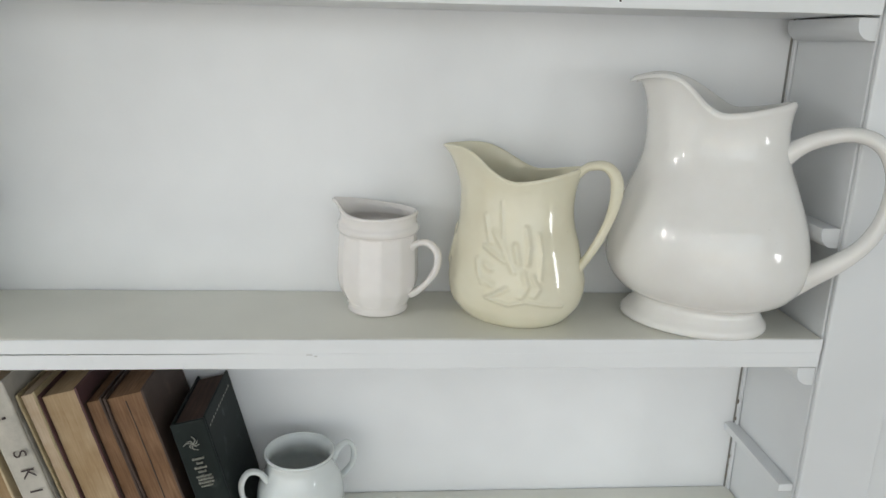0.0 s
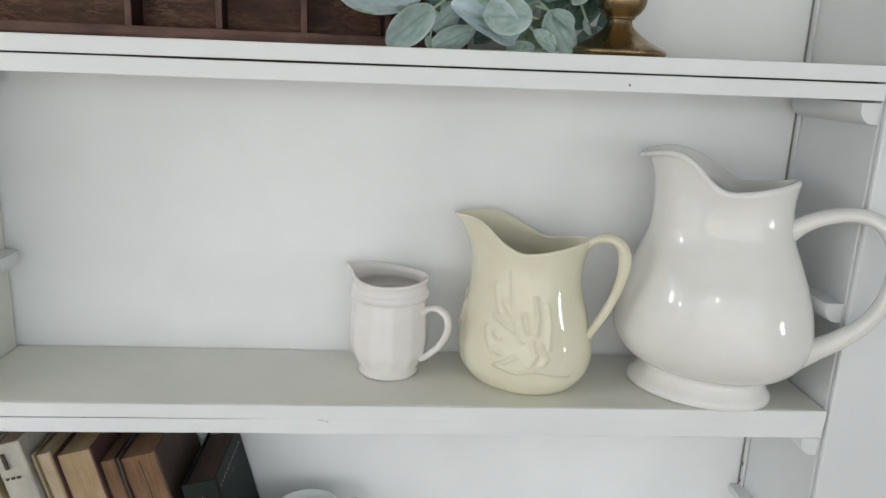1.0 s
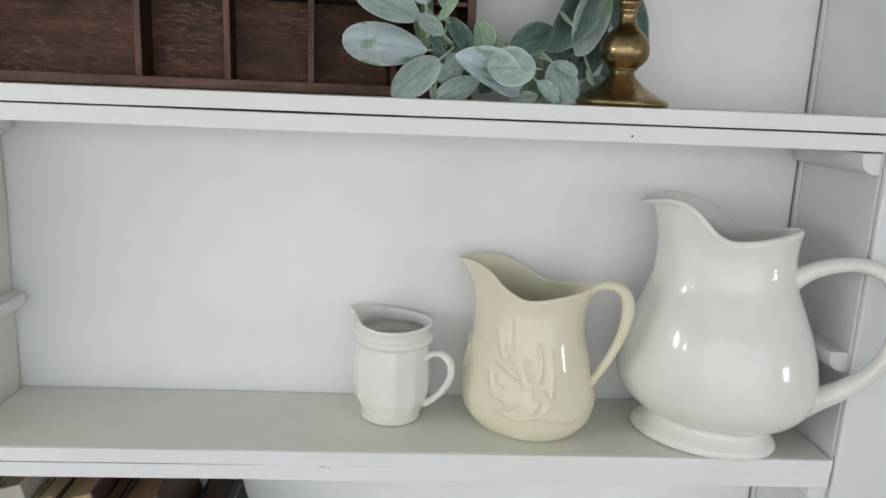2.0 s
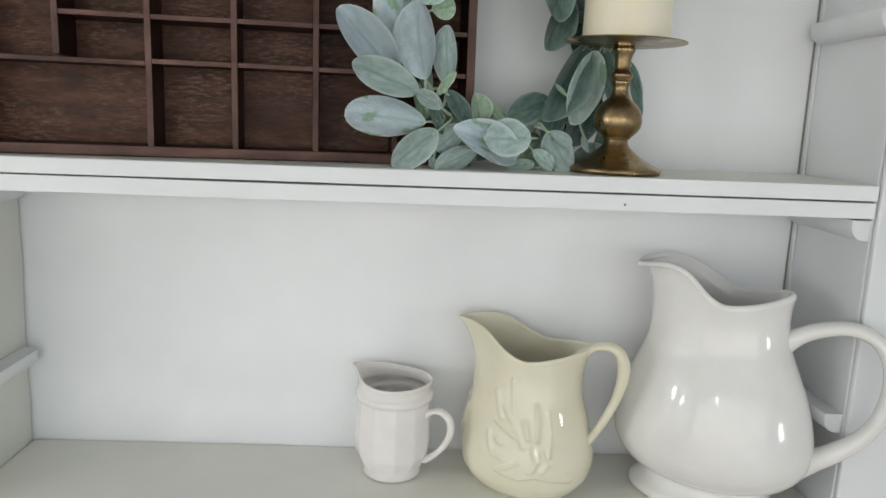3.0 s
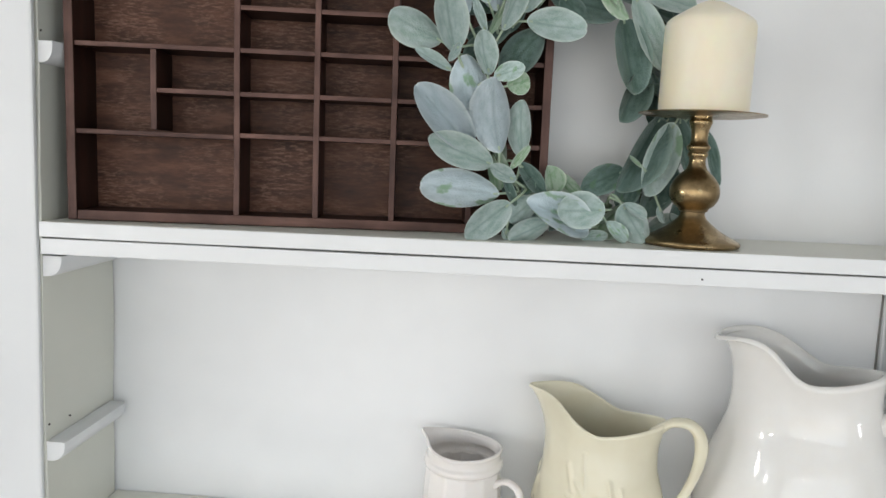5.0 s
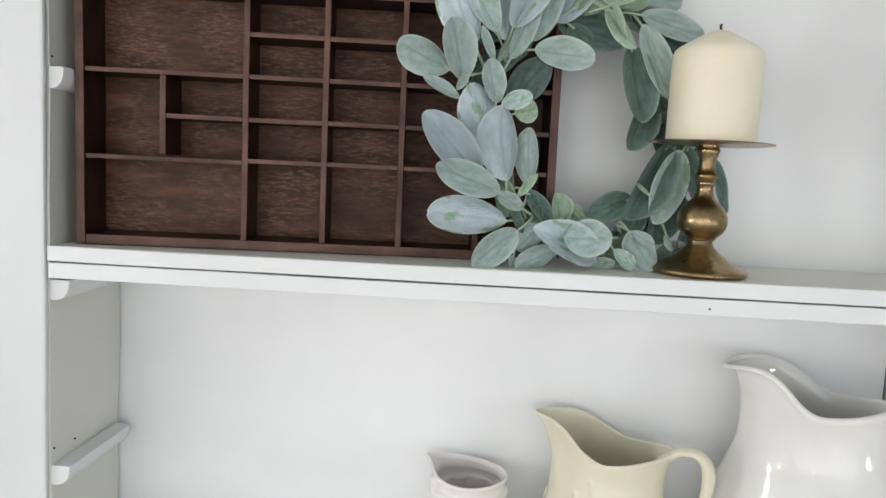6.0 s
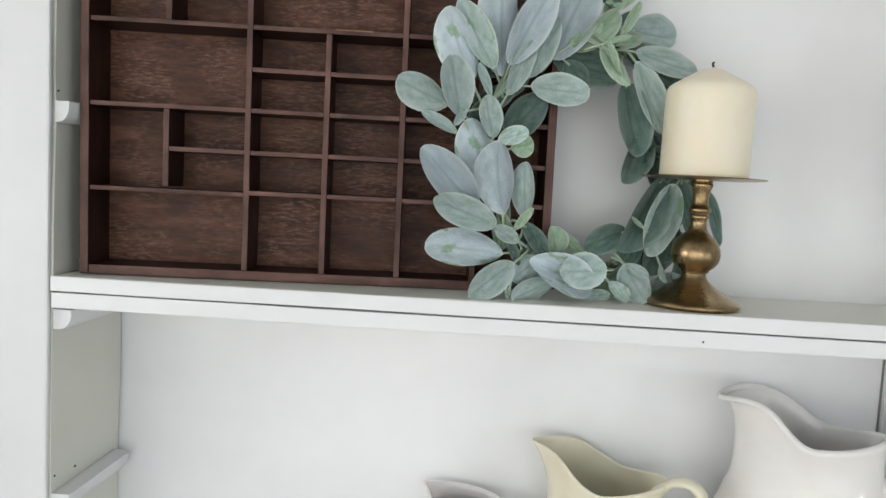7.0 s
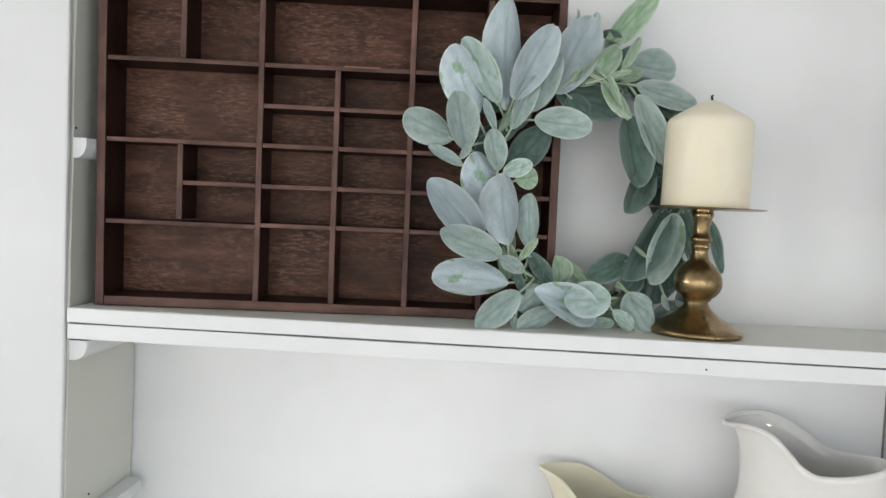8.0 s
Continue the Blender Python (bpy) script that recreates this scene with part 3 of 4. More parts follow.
def cream_pitcher():
    prof = [(0.000, 0.052, 0.043), (0.003, 0.0565, 0.0465), (0.010, 0.0632, 0.052), (0.020, 0.0698, 0.0575), (0.034, 0.0735, 0.060), (0.046, 0.0738, 0.060),
            (0.064, 0.0705, 0.0575), (0.085, 0.0665, 0.055), (0.105, 0.062, 0.052), (0.126, 0.0585, 0.049), (0.142, 0.0575, 0.0475), (0.157, 0.058, 0.0475)]
    seg, lev = 300, 180
    body = vessel(prof, cream_rim, 0.095, (0.022, 0.52, 0.22, 2.6, 0.003, 2.0), 0.002, 0.004, 0.02, seg, levels=lev, back=0.010)
    body.verts.ensure_lookup_table()
    # moulded flower: each stroke is a path of (degrees round the belly, height in mm), its width and its relief in mm
    strokes = [
        (((253, 119), (256, 106), (259, 93)), 2.6, 1.8), (((268, 134), (270, 108), (271, 82)), 1.7, 1.4), (((292, 110), (294, 92), (292, 74)), 2.4, 1.9),
        (((254, 88), (263, 82), (273, 75)), 2.2, 1.7), (((257, 70), (260, 66)), 3.4, 2.3), (((256, 54), (262, 50)), 3.2, 2.3),
        (((274, 48), (265, 40), (259, 36)), 2.4, 2.0), (((262, 35), (276, 31), (290, 36), (304, 33), (322, 30)), 2.2, 2.0), (((288, 66), (291, 52), (286, 40)), 2.6, 2.0),
        (((303, 104), (305, 84), (302, 58)), 2.0, 1.5), (((262, 104), (272, 88), (280, 66)), 3.0, 1.6), (((282, 92), (284, 76)), 3.0, 2.0),
        (((248, 74), (250, 62), (255, 50)), 2.4, 1.7), (((296, 62), (300, 50), (296, 42)), 2.6, 1.8), (((188, 94), (183, 76), (188, 56)), 5.0, 2.2), (((204, 84), (200, 66)), 4.0, 1.8),
    ]
    for v in body.verts[:seg * lev]:
        if 0.018 < v.co.z < 0.14:
            ang, out = math.degrees(math.atan2(v.co.y / 0.80, v.co.x)) % 360, 0.0
            for path, width, high in strokes:
                best = 1e9
                for (a0, z0), (a1, z1) in zip(path, path[1:]):
                    dx, dz = (a1 - a0) * 1.05, z1 - z0
                    px, pz = (ang - a0) * 1.05, v.co.z * 1000 - z0
                    f = max(0.0, min(1.0, (px * dx + pz * dz) / (dx * dx + dz * dz)))
                    best = min(best, (px - f * dx) ** 2 + (pz - f * dz) ** 2)
                out = max(out, 1.3 * high * math.exp(-best / (1.0 * width * width)))
            flat = Vector((v.co.x, v.co.y / 0.66, 0)).normalized()
            v.co += flat * out * 0.001
    for v in body.verts:
        bumpy = noise.noise(Vector((v.co.x * 45, v.co.y * 45, v.co.z * 30)))
        v.co.x += 0.0010 * bumpy - 0.05 * max(0.0, v.co.z - 0.05)
        v.co.y += 0.0008 * bumpy
    pts = [(0.050, 0, 0.153), (0.060, 0, 0.162), (0.070, 0, 0.1695), (0.086, 0, 0.1705), (0.0965, 0, 0.160), (0.0985, 0, 0.139), (0.0925, 0, 0.112), (0.081, 0, 0.085), (0.069, 0, 0.064), (0.062, 0, 0.055)]
    handle = sweep(pts, [(0.006, 0.010), (0.0042, 0.009), (0.0052, 0.009), (0.0068, 0.008), (0.0050, 0.0072), (0.0045, 0.0068), (0.006, 0.007)], 40, 14)
    ob = jug("pitcher", body, handle, MAT_CREAM, pose(0.133, -0.0705, SHELF_Z[1], 0, 0, -25) @ Matrix.Scale(1.012, 4),
             "medium cream-yellow glazed pitcher with moulded flower relief")

    return ob


def creamer_rim(a):
    k = (1 - math.cos(a)) / 2
    return 0.1055 + 0.002 * max(0.0, math.cos(a)) ** 2 + 0.009 * k ** 4


def small_creamer():
    prof = [(0.000, 0.029, 0.029), (0.002, 0.0325, 0.0325), (0.008, 0.0325, 0.0325), (0.013, 0.0345, 0.0345), (0.021, 0.0385, 0.0385), (0.028, 0.0412, 0.0412), (0.040, 0.0425, 0.0425),
            (0.060, 0.0420, 0.0420), (0.080, 0.0408, 0.0408), (0.0865, 0.0404, 0.0404), (0.0885, 0.0422, 0.0422), (0.0915, 0.0432, 0.0432), (0.0945, 0.0424, 0.0424),
            (0.0975, 0.0404, 0.0404), (0.103, 0.0402, 0.0402), (0.106, 0.0408, 0.0408)]
    body = vessel(prof, creamer_rim, 0.090, (0.013, 0.34, 0.18, 2.0, 0.0, 2.0), 0.001, 0.0038, 0.02, 96, 12, 0.012, 0.0855, 96)
    pts = [(0.036, 0, 0.071), (0.044, 0, 0.078), (0.056, 0, 0.081), (0.067, 0, 0.073), (0.068, 0, 0.057), (0.060, 0, 0.041), (0.049, 0, 0.029), (0.039, 0, 0.022)]
    handle = sweep(pts, [(0.005, 0.0065), (0.0032, 0.0055), (0.0036, 0.0055), (0.0036, 0.0055), (0.0035, 0.0055), (0.0045, 0.006)], 34, 12)
    return jug("creamer", body, handle, MAT_CREAMER, pose(-0.0180, -0.0550, SHELF_Z[1], 0, 0, -26) @ Matrix.Scale(1.03, 4),
               "small warm white creamer with panelled faceted sides", "creamer")


large_pitcher()
cream_pitcher()
small_creamer()


# ---- sugar bowl ----
def sugar_bowl():
    prof = [(0.000, 0.026, 0.026), (0.003, 0.029, 0.029), (0.008, 0.028, 0.028), (0.018, 0.038, 0.038), (0.032, 0.047, 0.047), (0.050, 0.0505, 0.0505),
            (0.068, 0.048, 0.048), (0.082, 0.0415, 0.0415), (0.093, 0.0375, 0.0375), (0.101, 0.0375, 0.0375), (0.106, 0.0395, 0.0395)]
    body = vessel(prof, lambda a: 0.106, 0.09, (0.0, 0.5, 0.0, 2.0, 0.0, 2.0), 0.001, 0.003, 0.01, 64)
    ob = thing("sugar_bowl", pose(-0.107, -0.071, SHELF_Z[0], 0, 0, 30), "small white porcelain sugar bowl with two handles, no lid", "sugar bowl")
    part("body", body, MAT_PORCELAIN, ob, "", True, 0.7)
    for s in (-1, 1):
        pts = [(s * 0.040, 0, 0.080), (s * 0.049, 0, 0.094), (s * 0.062, 0, 0.098), (s * 0.070, 0, 0.086), (s * 0.068, 0, 0.068), (s * 0.057, 0, 0.058), (s * 0.047, 0, 0.054)]
        part("handle", sweep(pts, [(0.0045, 0.006), (0.003, 0.005), (0.0032, 0.005), (0.003, 0.005), (0.004, 0.0055)], 28, 10), MAT_PORCELAIN, ob, "", True, 0)
    return ob


sugar_bowl()


# ---- books ----
def book(x, lean, thick, high, deep, front, cover, inner, spine_front, label, seed):
    """A book standing on its lower left edge and leaning left; x: that edge; front: the y of its front."""
    ob = thing("book", pose(x, front, SHELF_Z[0] + 0.0006) @ Matrix.Rotation(radians(-lean), 4, "Y"), label, "book", "old books on the shelf")
    c, over = 0.0026, 0.0035
    for k, x0 in enumerate((0.0, thick - c)):
        part("cover", worn_board(x0, 0.0, 0.0, x0 + c, deep, high, 16, 0.0013, 2, 0.0009, seed + k), cover, ob)
    if spine_front:
        bm = worn_board(0.0, -0.004, 0.0, thick, 0.0, high, 12, 0.0006, 2, 0.0018, seed + 4)
        for v in bm.verts:
            if v.co.y < -0.001:
                v.co.y -= 0.003 * math.cos((v.co.x / thick - 0.5) * math.pi)
        part("spine", bm, cover, ob)
        part("page_block", box(c, 0.0006, over, thick - c, deep - over, high - over), inner, ob)
    else:
        bm = worn_board(c, over, over, thick - c, deep, high - over, 16, 0.0012, 2, 0.0010, seed + 6)
        part("page_block", bm, inner, ob)
    return ob


book(-0.4005, 14, 0.0195, 0.195, 0.105, -0.122, CLOTH_TAN, PAGES_TAN, False, "cream old book with tan page edges, leaning on the side board", 3)
ski = book(-0.3720, 14, 0.0310, 0.222, 0.110, -0.119, CLOTH_GREY, PAGES_PALE, True, "grey-cream cloth book with dark lettering down its spine", 13)
book(-0.3360, 14, 0.0195, 0.210, 0.105, -0.118, CLOTH_OLIVE, PAGES_PALE, False, "thin old book with pale page edges and worn tan cover", 23)
book(-0.3170, 14, 0.0420, 0.208, 0.108, -0.117, CLOTH_MAROON, PAGES_TAN, False, "thick old book with tan page edges and maroon cover", 33)
book(-0.2750, 14.5, 0.0220, 0.200, 0.104, -0.115, CLOTH_BROWN, PAGES_BROWN, False, "thin brown old book with darkened page edges", 43)
thick_brown = book(-0.2500, 14.5, 0.0430, 0.206, 0.112, -0.118, CLOTH_BROWN, PAGES_BROWN, False, "thick brown old book with frayed dark cover and split page block", 53)
split = worn_board(0.0205, 0.0029, 0.008, 0.0213, 0.0040, 0.196, 30, 0.0009, 2, 0.0001, 59)
part("split", split, MAT_GAP, thick_brown, "dark split between the page gatherings")
teal = book(-0.1945, 13.5, 0.0370, 0.174, 0.112, -0.118, CLOTH_TEAL, PAGES_RED, True, "blue-black cloth book with faded gilt spine", 63)


def spine_of(ob):
    return next(c for c in ob.children if c.name.startswith("spine"))


ski_spine, teal_spine = spine_of(ski), spine_of(teal)


def spine_text(ob, body, x, z, size, y):
    cu = bpy.data.curves.new("lettering", "FONT")
    cu.body, cu.size, cu.extrude = body, size, 0.0002
    cu.space_character = 2.35
    cu.materials.append(MAT_INK)
    t = new("lettering", cu)
    t.parent = ob
    t.matrix_basis = Matrix(((0, 1, 0, x), (0, 0, -1, y), (-1, 0, 0, z), (0, 0, 0, 1)))
    return tagged(t, label="dark spine lettering reading downwards")


spine_text(ski_spine, "SKI", 0.0135, 0.1450, 0.0195, -0.0078)
for k in range(3):
    part("mark", box(0.006 + 0.006 * k, -0.0080, 0.182, 0.0092 + 0.006 * k, -0.0064, 0.184), MAT_INK, ski_spine, "small dark printed mark")
part("mark", box(0.010, -0.0080, 0.194, 0.0135, -0.0064, 0.212), MAT_INK, ski_spine, "small dark printed mark")
for k, (w, z) in enumerate(((0.012, 0.1300), (0.006, 0.1245), (0.013, 0.1190), (0.008, 0.1140), (0.016, 0.1085), (0.014, 0.1045), (0.015, 0.1005), (0.012, 0.0965))):
    rng = random.Random(k)
    x = 0.0185 - w / 2
    while x < 0.0185 + w / 2:
        step = rng.uniform(0.0010, 0.0026)
        part("gilt_bar", box(x, -0.0080, z, x + step, -0.0060, z + rng.uniform(0.0012, 0.0024)), MAT_GILT, teal_spine, "faded gilt lettering bar")
        x += step + 0.0007
for k in range(7):
    a = k / 7 * 2 * math.pi
    r = 0.007 + 0.004 * (k % 2)
    pts = [(0.0185, -0.0070, 0.149), (0.0185 + 0.55 * r * math.cos(a), -0.0072, 0.149 + 0.5 * r * math.sin(a)), (0.0185 + r * math.cos(a + 0.6), -0.0066, 0.149 + 0.8 * r * math.sin(a + 0.6))]
    part("gilt_ornament", sweep(pts, [(0.0004, 0.0005), (0.0007, 0.0007), (0.0003, 0.0004)], 10, 6), MAT_GILT, teal_spine, "faded gilt scroll ornament")
for k in range(12):
    part("gilt_bar", box(0.0365, 0.006 + 0.008 * k, 0.1585, 0.0374, 0.0094 + 0.008 * k, 0.1600 + 0.0006 * (k % 3)), MAT_GILT, teal, "faded gilt lettering bar")


# ---- printer's tray ----
def type_tray():
    ob = thing("printers_tray", pose(-0.4319, -0.1239, top_of_upper(-0.43) + 0.0012, 0, 0, 6.22) @ Matrix.Rotation(-0.008, 4, "Y"), "dark brown wooden printer's tray with many empty compartments, standing upright", "wooden tray")
    wide, high, deep, rim = 0.4874, 0.347, 0.056, 0.0090
    part("back_panel", box(rim * 0.5, deep - 0.005, rim * 0.5, wide - rim * 0.5, deep - 0.0005, high - rim * 0.5), MAT_TRAY_BACK, ob, "brown plywood back with rubbed stain")
    # faces towards the room get the paler rubbed wood; the rest keep painted-in shade
    def front_rubbed(ob2, rubbed):
        ob2.data.materials.append(rubbed)
        for p in ob2.data.polygons:
            if p.normal.y < -0.6:
                p.material_index = 1

    front_rubbed(part("frame_side", worn_board(0, 0, 0, rim, deep, high, 12, 0.0005, 2, 0.0012, 71), MAT_TRAY_Z, ob), MAT_RUB_Z)
    front_rubbed(part("frame_side", worn_board(wide - rim, 0, 0, wide, deep, high, 12, 0.0005, 2, 0.0012, 73), MAT_TRAY_Z, ob), MAT_RUB_Z)
    front_rubbed(part("frame_rail", worn_board(rim, 0.0004, 0, wide - rim, deep, 0.0100, 14, 0.0005, 0, 0.0012, 75), MAT_TRAY_X, ob), MAT_RUB_X)
    front_rubbed(part("frame_rail", worn_board(rim, 0.0004, high - rim, wide - rim, deep, high, 14, 0.0005, 0, 0.0012, 77), MAT_TRAY_X, ob), MAT_RUB_X)
    th, y0, y1 = 0.0060, 0.0018, deep - 0.005
    x0, v1, v2, v3, v4, x1 = rim, 0.1682, 0.2484, 0.3267, 0.4070, wide - rim
    va = 0.0858
    h = [0.0100, 0.0913, 0.1327, 0.1755, 0.2170, 0.2597, high - rim]

    def upright(x, z0, z1, seed):
        front_rubbed(part("divider", worn_board(x - th / 2, y0, z0, x + th / 2, y1, z1, 8, 0.0004, 2, 0.0007, seed), MAT_TRAY_Z, ob), MAT_RUB_Z)

    def level(xa, xb, z, seed):
        front_rubbed(part("divider", worn_board(xa, y0 + 0.0004, z - 0.0024, xb, y1, z + 0.0024, 8, 0.0004, 0, 0.0007, seed), MAT_TRAY_X, ob), MAT_RUB_X)
    e = th / 2
    upright(v1, h[0], h[6], 81)
    upright(v2, h[0], h[5] - 0.0026, 82)
    upright(v3, h[0], h[6], 83)
    upright(v4, h[0], h[6], 84)
    upright(va, h[1] + 0.0026, h[3] - 0.0026, 85)
    upright(va + 0.001, h[5] + 0.0026, h[6], 86)
    for k, z in enumerate((h[1] - 0.002, h[3], h[5])):
        level(x0, v1 - e, z, 91 + k)
    level(va + e, v1 - e, h[2], 95)
    for k, z in enumerate(h[1:5]):
        level(v1 + e, v2 - e, z, 101 + k)
        level(v2 + e, v3 - e, z, 111 + k)
    level(v1 + e, v3 - e, h[5], 116)
    for k, z in enumerate((h[1], h[2], h[3], h[5])):
        level(v3 + e, v4 - e, z, 121 + k)
        level(v4 + e, x1, z, 131 + k)
    scuff = worn_board(v2 + 0.006, y0 - 0.0002, h[5] + 0.0016, v2 + 0.044, y0 + 0.012, h[5] + 0.0029, 10, 0.0006, 0, 0.0003, 141)
    part("scuff", scuff, MAT_SCUFF, ob, "pale orange rubbed edge")
    return ob


type_tray()


# ---- wreath ----
RING = 0.114
# leaves by sprig, in thousandths along and up the ring's plane: stalk end, tip, width, lift, tone
TOP_SPRIG = [(-137, 67, -164, 133, 38, 5, 0), (-112, 84, -151, 144, 27, 3, 1), (-157, 44, -208, 64, 32, 3, 1), (-147, 32, -159, 88, 30, 6, 1), (-146, 18, -182, 34, 12, 2, 1), (-111, 14, -122, 53, 22, 5, 1),
             (-103, 77, -107, 189, 39, 3, 0), (-101, 86, -62, 161, 33, 6, 0), (-101, 56, -78, 110, 19, 6, 1), (-77, 77, -55, 138, 25, 4, 1), (-51, 98, -19, 176, 42, 3, 0), (-115, 54, -129, 85, 9, 4, 1),
             (-94, 16, -59, 60, 33, 2, 2), (-76, 68, -16, 65, 31, 5, 1), (-143, 40, -154, 22, 8, 7, 1), (-111, 53, -98, 83, 8, 3, 3)]
LEFT_SPRIG = [(-107, -42, -136, 29, 37, 4, 0), (-123, -57, -179, 0, 35, 2, 0), (-100, -61, -110, 8, 39, 7, 0), (-104, -72, -168, -50, 29, 5, 1), (-94, -101, -172, -95, 36, 4, 0), (-71, -64, -76, -9, 23, 3, 1),
              (-109, 11, -82, 21, 17, 7, 1), (-93, 5, -71, 11, 22, 5, 3), (-84, -87, -111, -74, 14, 8, 1), (-90, -76, -74, -54, 8, 8, 3), (-72, -68, -47, -100, 17, 2, 2), (-89, -82, -77, -111, 10, 3, 2)]
LOW_SPRIG = [(-85, -109, -129, -143, 29, 6, 1), (-55, -103, -83, -126, 24, 4, 1), (-44, -125, -86, -144, 21, 7, 1), (0, -133, -68, -106, 36, 5, 0), (8, -112, -41, -114, 34, 9, 1), (-36, -99, -45, -71, 23, 3, 3),
             (2, -104, -28, -79, 16, 2, 3), (-7, -141, 21, -138, 12, 4, 1), (28, -105, 51, -142, 30, 8, 1), (14, -124, 33, -143, 14, 7, 1), (30, -105, 51, -118, 11, 8, 1), (-69, -99, -58, -84, 13, 2, 2),
             (-89, -134, -86, -146, 9, 5, 1)]
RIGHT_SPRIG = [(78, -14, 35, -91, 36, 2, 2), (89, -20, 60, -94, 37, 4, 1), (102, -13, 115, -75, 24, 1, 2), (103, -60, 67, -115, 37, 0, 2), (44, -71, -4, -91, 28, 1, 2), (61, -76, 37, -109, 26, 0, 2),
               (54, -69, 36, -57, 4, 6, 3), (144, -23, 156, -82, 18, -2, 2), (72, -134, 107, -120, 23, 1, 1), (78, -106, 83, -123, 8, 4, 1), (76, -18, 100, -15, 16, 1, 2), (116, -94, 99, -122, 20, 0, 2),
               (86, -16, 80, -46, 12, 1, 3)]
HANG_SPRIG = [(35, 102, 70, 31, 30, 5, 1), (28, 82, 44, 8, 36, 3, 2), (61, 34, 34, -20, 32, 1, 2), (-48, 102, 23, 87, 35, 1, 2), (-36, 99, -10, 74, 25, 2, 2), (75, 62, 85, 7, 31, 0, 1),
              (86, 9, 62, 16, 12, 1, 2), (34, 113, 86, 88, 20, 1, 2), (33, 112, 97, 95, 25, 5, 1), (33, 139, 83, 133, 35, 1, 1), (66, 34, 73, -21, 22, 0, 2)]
CROWN_SPRIG = [(-8, 114, 20, 75, 17, 7, 3), (-37, 112, -6, 135, 16, 4, 3), (-29, 108, 12, 149, 23, 3, 3), (-11, 144, -10, 186, 13, 1, 1), (2, 150, 53, 209, 25, 2, 3), (22, 160, -5, 165, 13, 1, 2),
               (15, 141, 40, 156, 11, 1, 2), (14, 124, 30, 158, 10, 6, 3), (-9, 112, 19, 122, 6, 8, 3), (-4, 116, 6, 87, 7, 8, 3), (-11, 113, 11, 82, 7, 7, 3), (-28, 177, -29, 190, 3, 1, 1),
               (18, 120, 41, 127, 14, 2, 3)]


def leaf_mesh(name, material, cup, curl, twist):
    """An oval leaf of unit length and width along +y: cupped across, curled along, with a groove at the midrib."""
    bm = bmesh.new()
    nl, nw = 14, 6
    lay = bm.verts.layers.float.new("rim")
    rows = []
    for i in range(nl + 1):
        s = 0.5 - 0.5 * math.cos(math.pi * i / nl)
        half = 0.5 * max(0.02, math.sin(math.pi * s ** 1.07)) ** 0.47 if 0 < i < nl else 0.02 + 0.05 * s
        row = []
        for j in range(nw + 1):
            u = j / nw * 2 - 1
            wav = 0.075 * math.sin(9 * s + 3 * u + 4 * twist) + 0.03 * math.sin(17 * s - 5 * u)
            x = half * u
            z = cup * (u * u) * half * 1.6 + curl * (s - 0.5) ** 2 - curl * 0.25 - 0.055 * math.exp(-(u / 0.16) ** 2) * math.sin(math.pi * s) + wav * abs(u) * 0.5 + twist * u * s * half
            v = bm.verts.new((x, s, z * 0.62))
            v[lay] = max(abs(u), 1.0 - 6 * s if s < 0.1 else 0.0, (s - 0.85) / 0.15 if s > 0.85 else 0.0) if 0 < i < nl else 1.0
            row.append(v)
        rows.append(row)
    for a, b in zip(rows, rows[1:]):
        for j in range(nw):
            bm.faces.new((a[j], a[j + 1], b[j + 1], b[j]))
    return mesh_of(name, bm, material, True, 0)


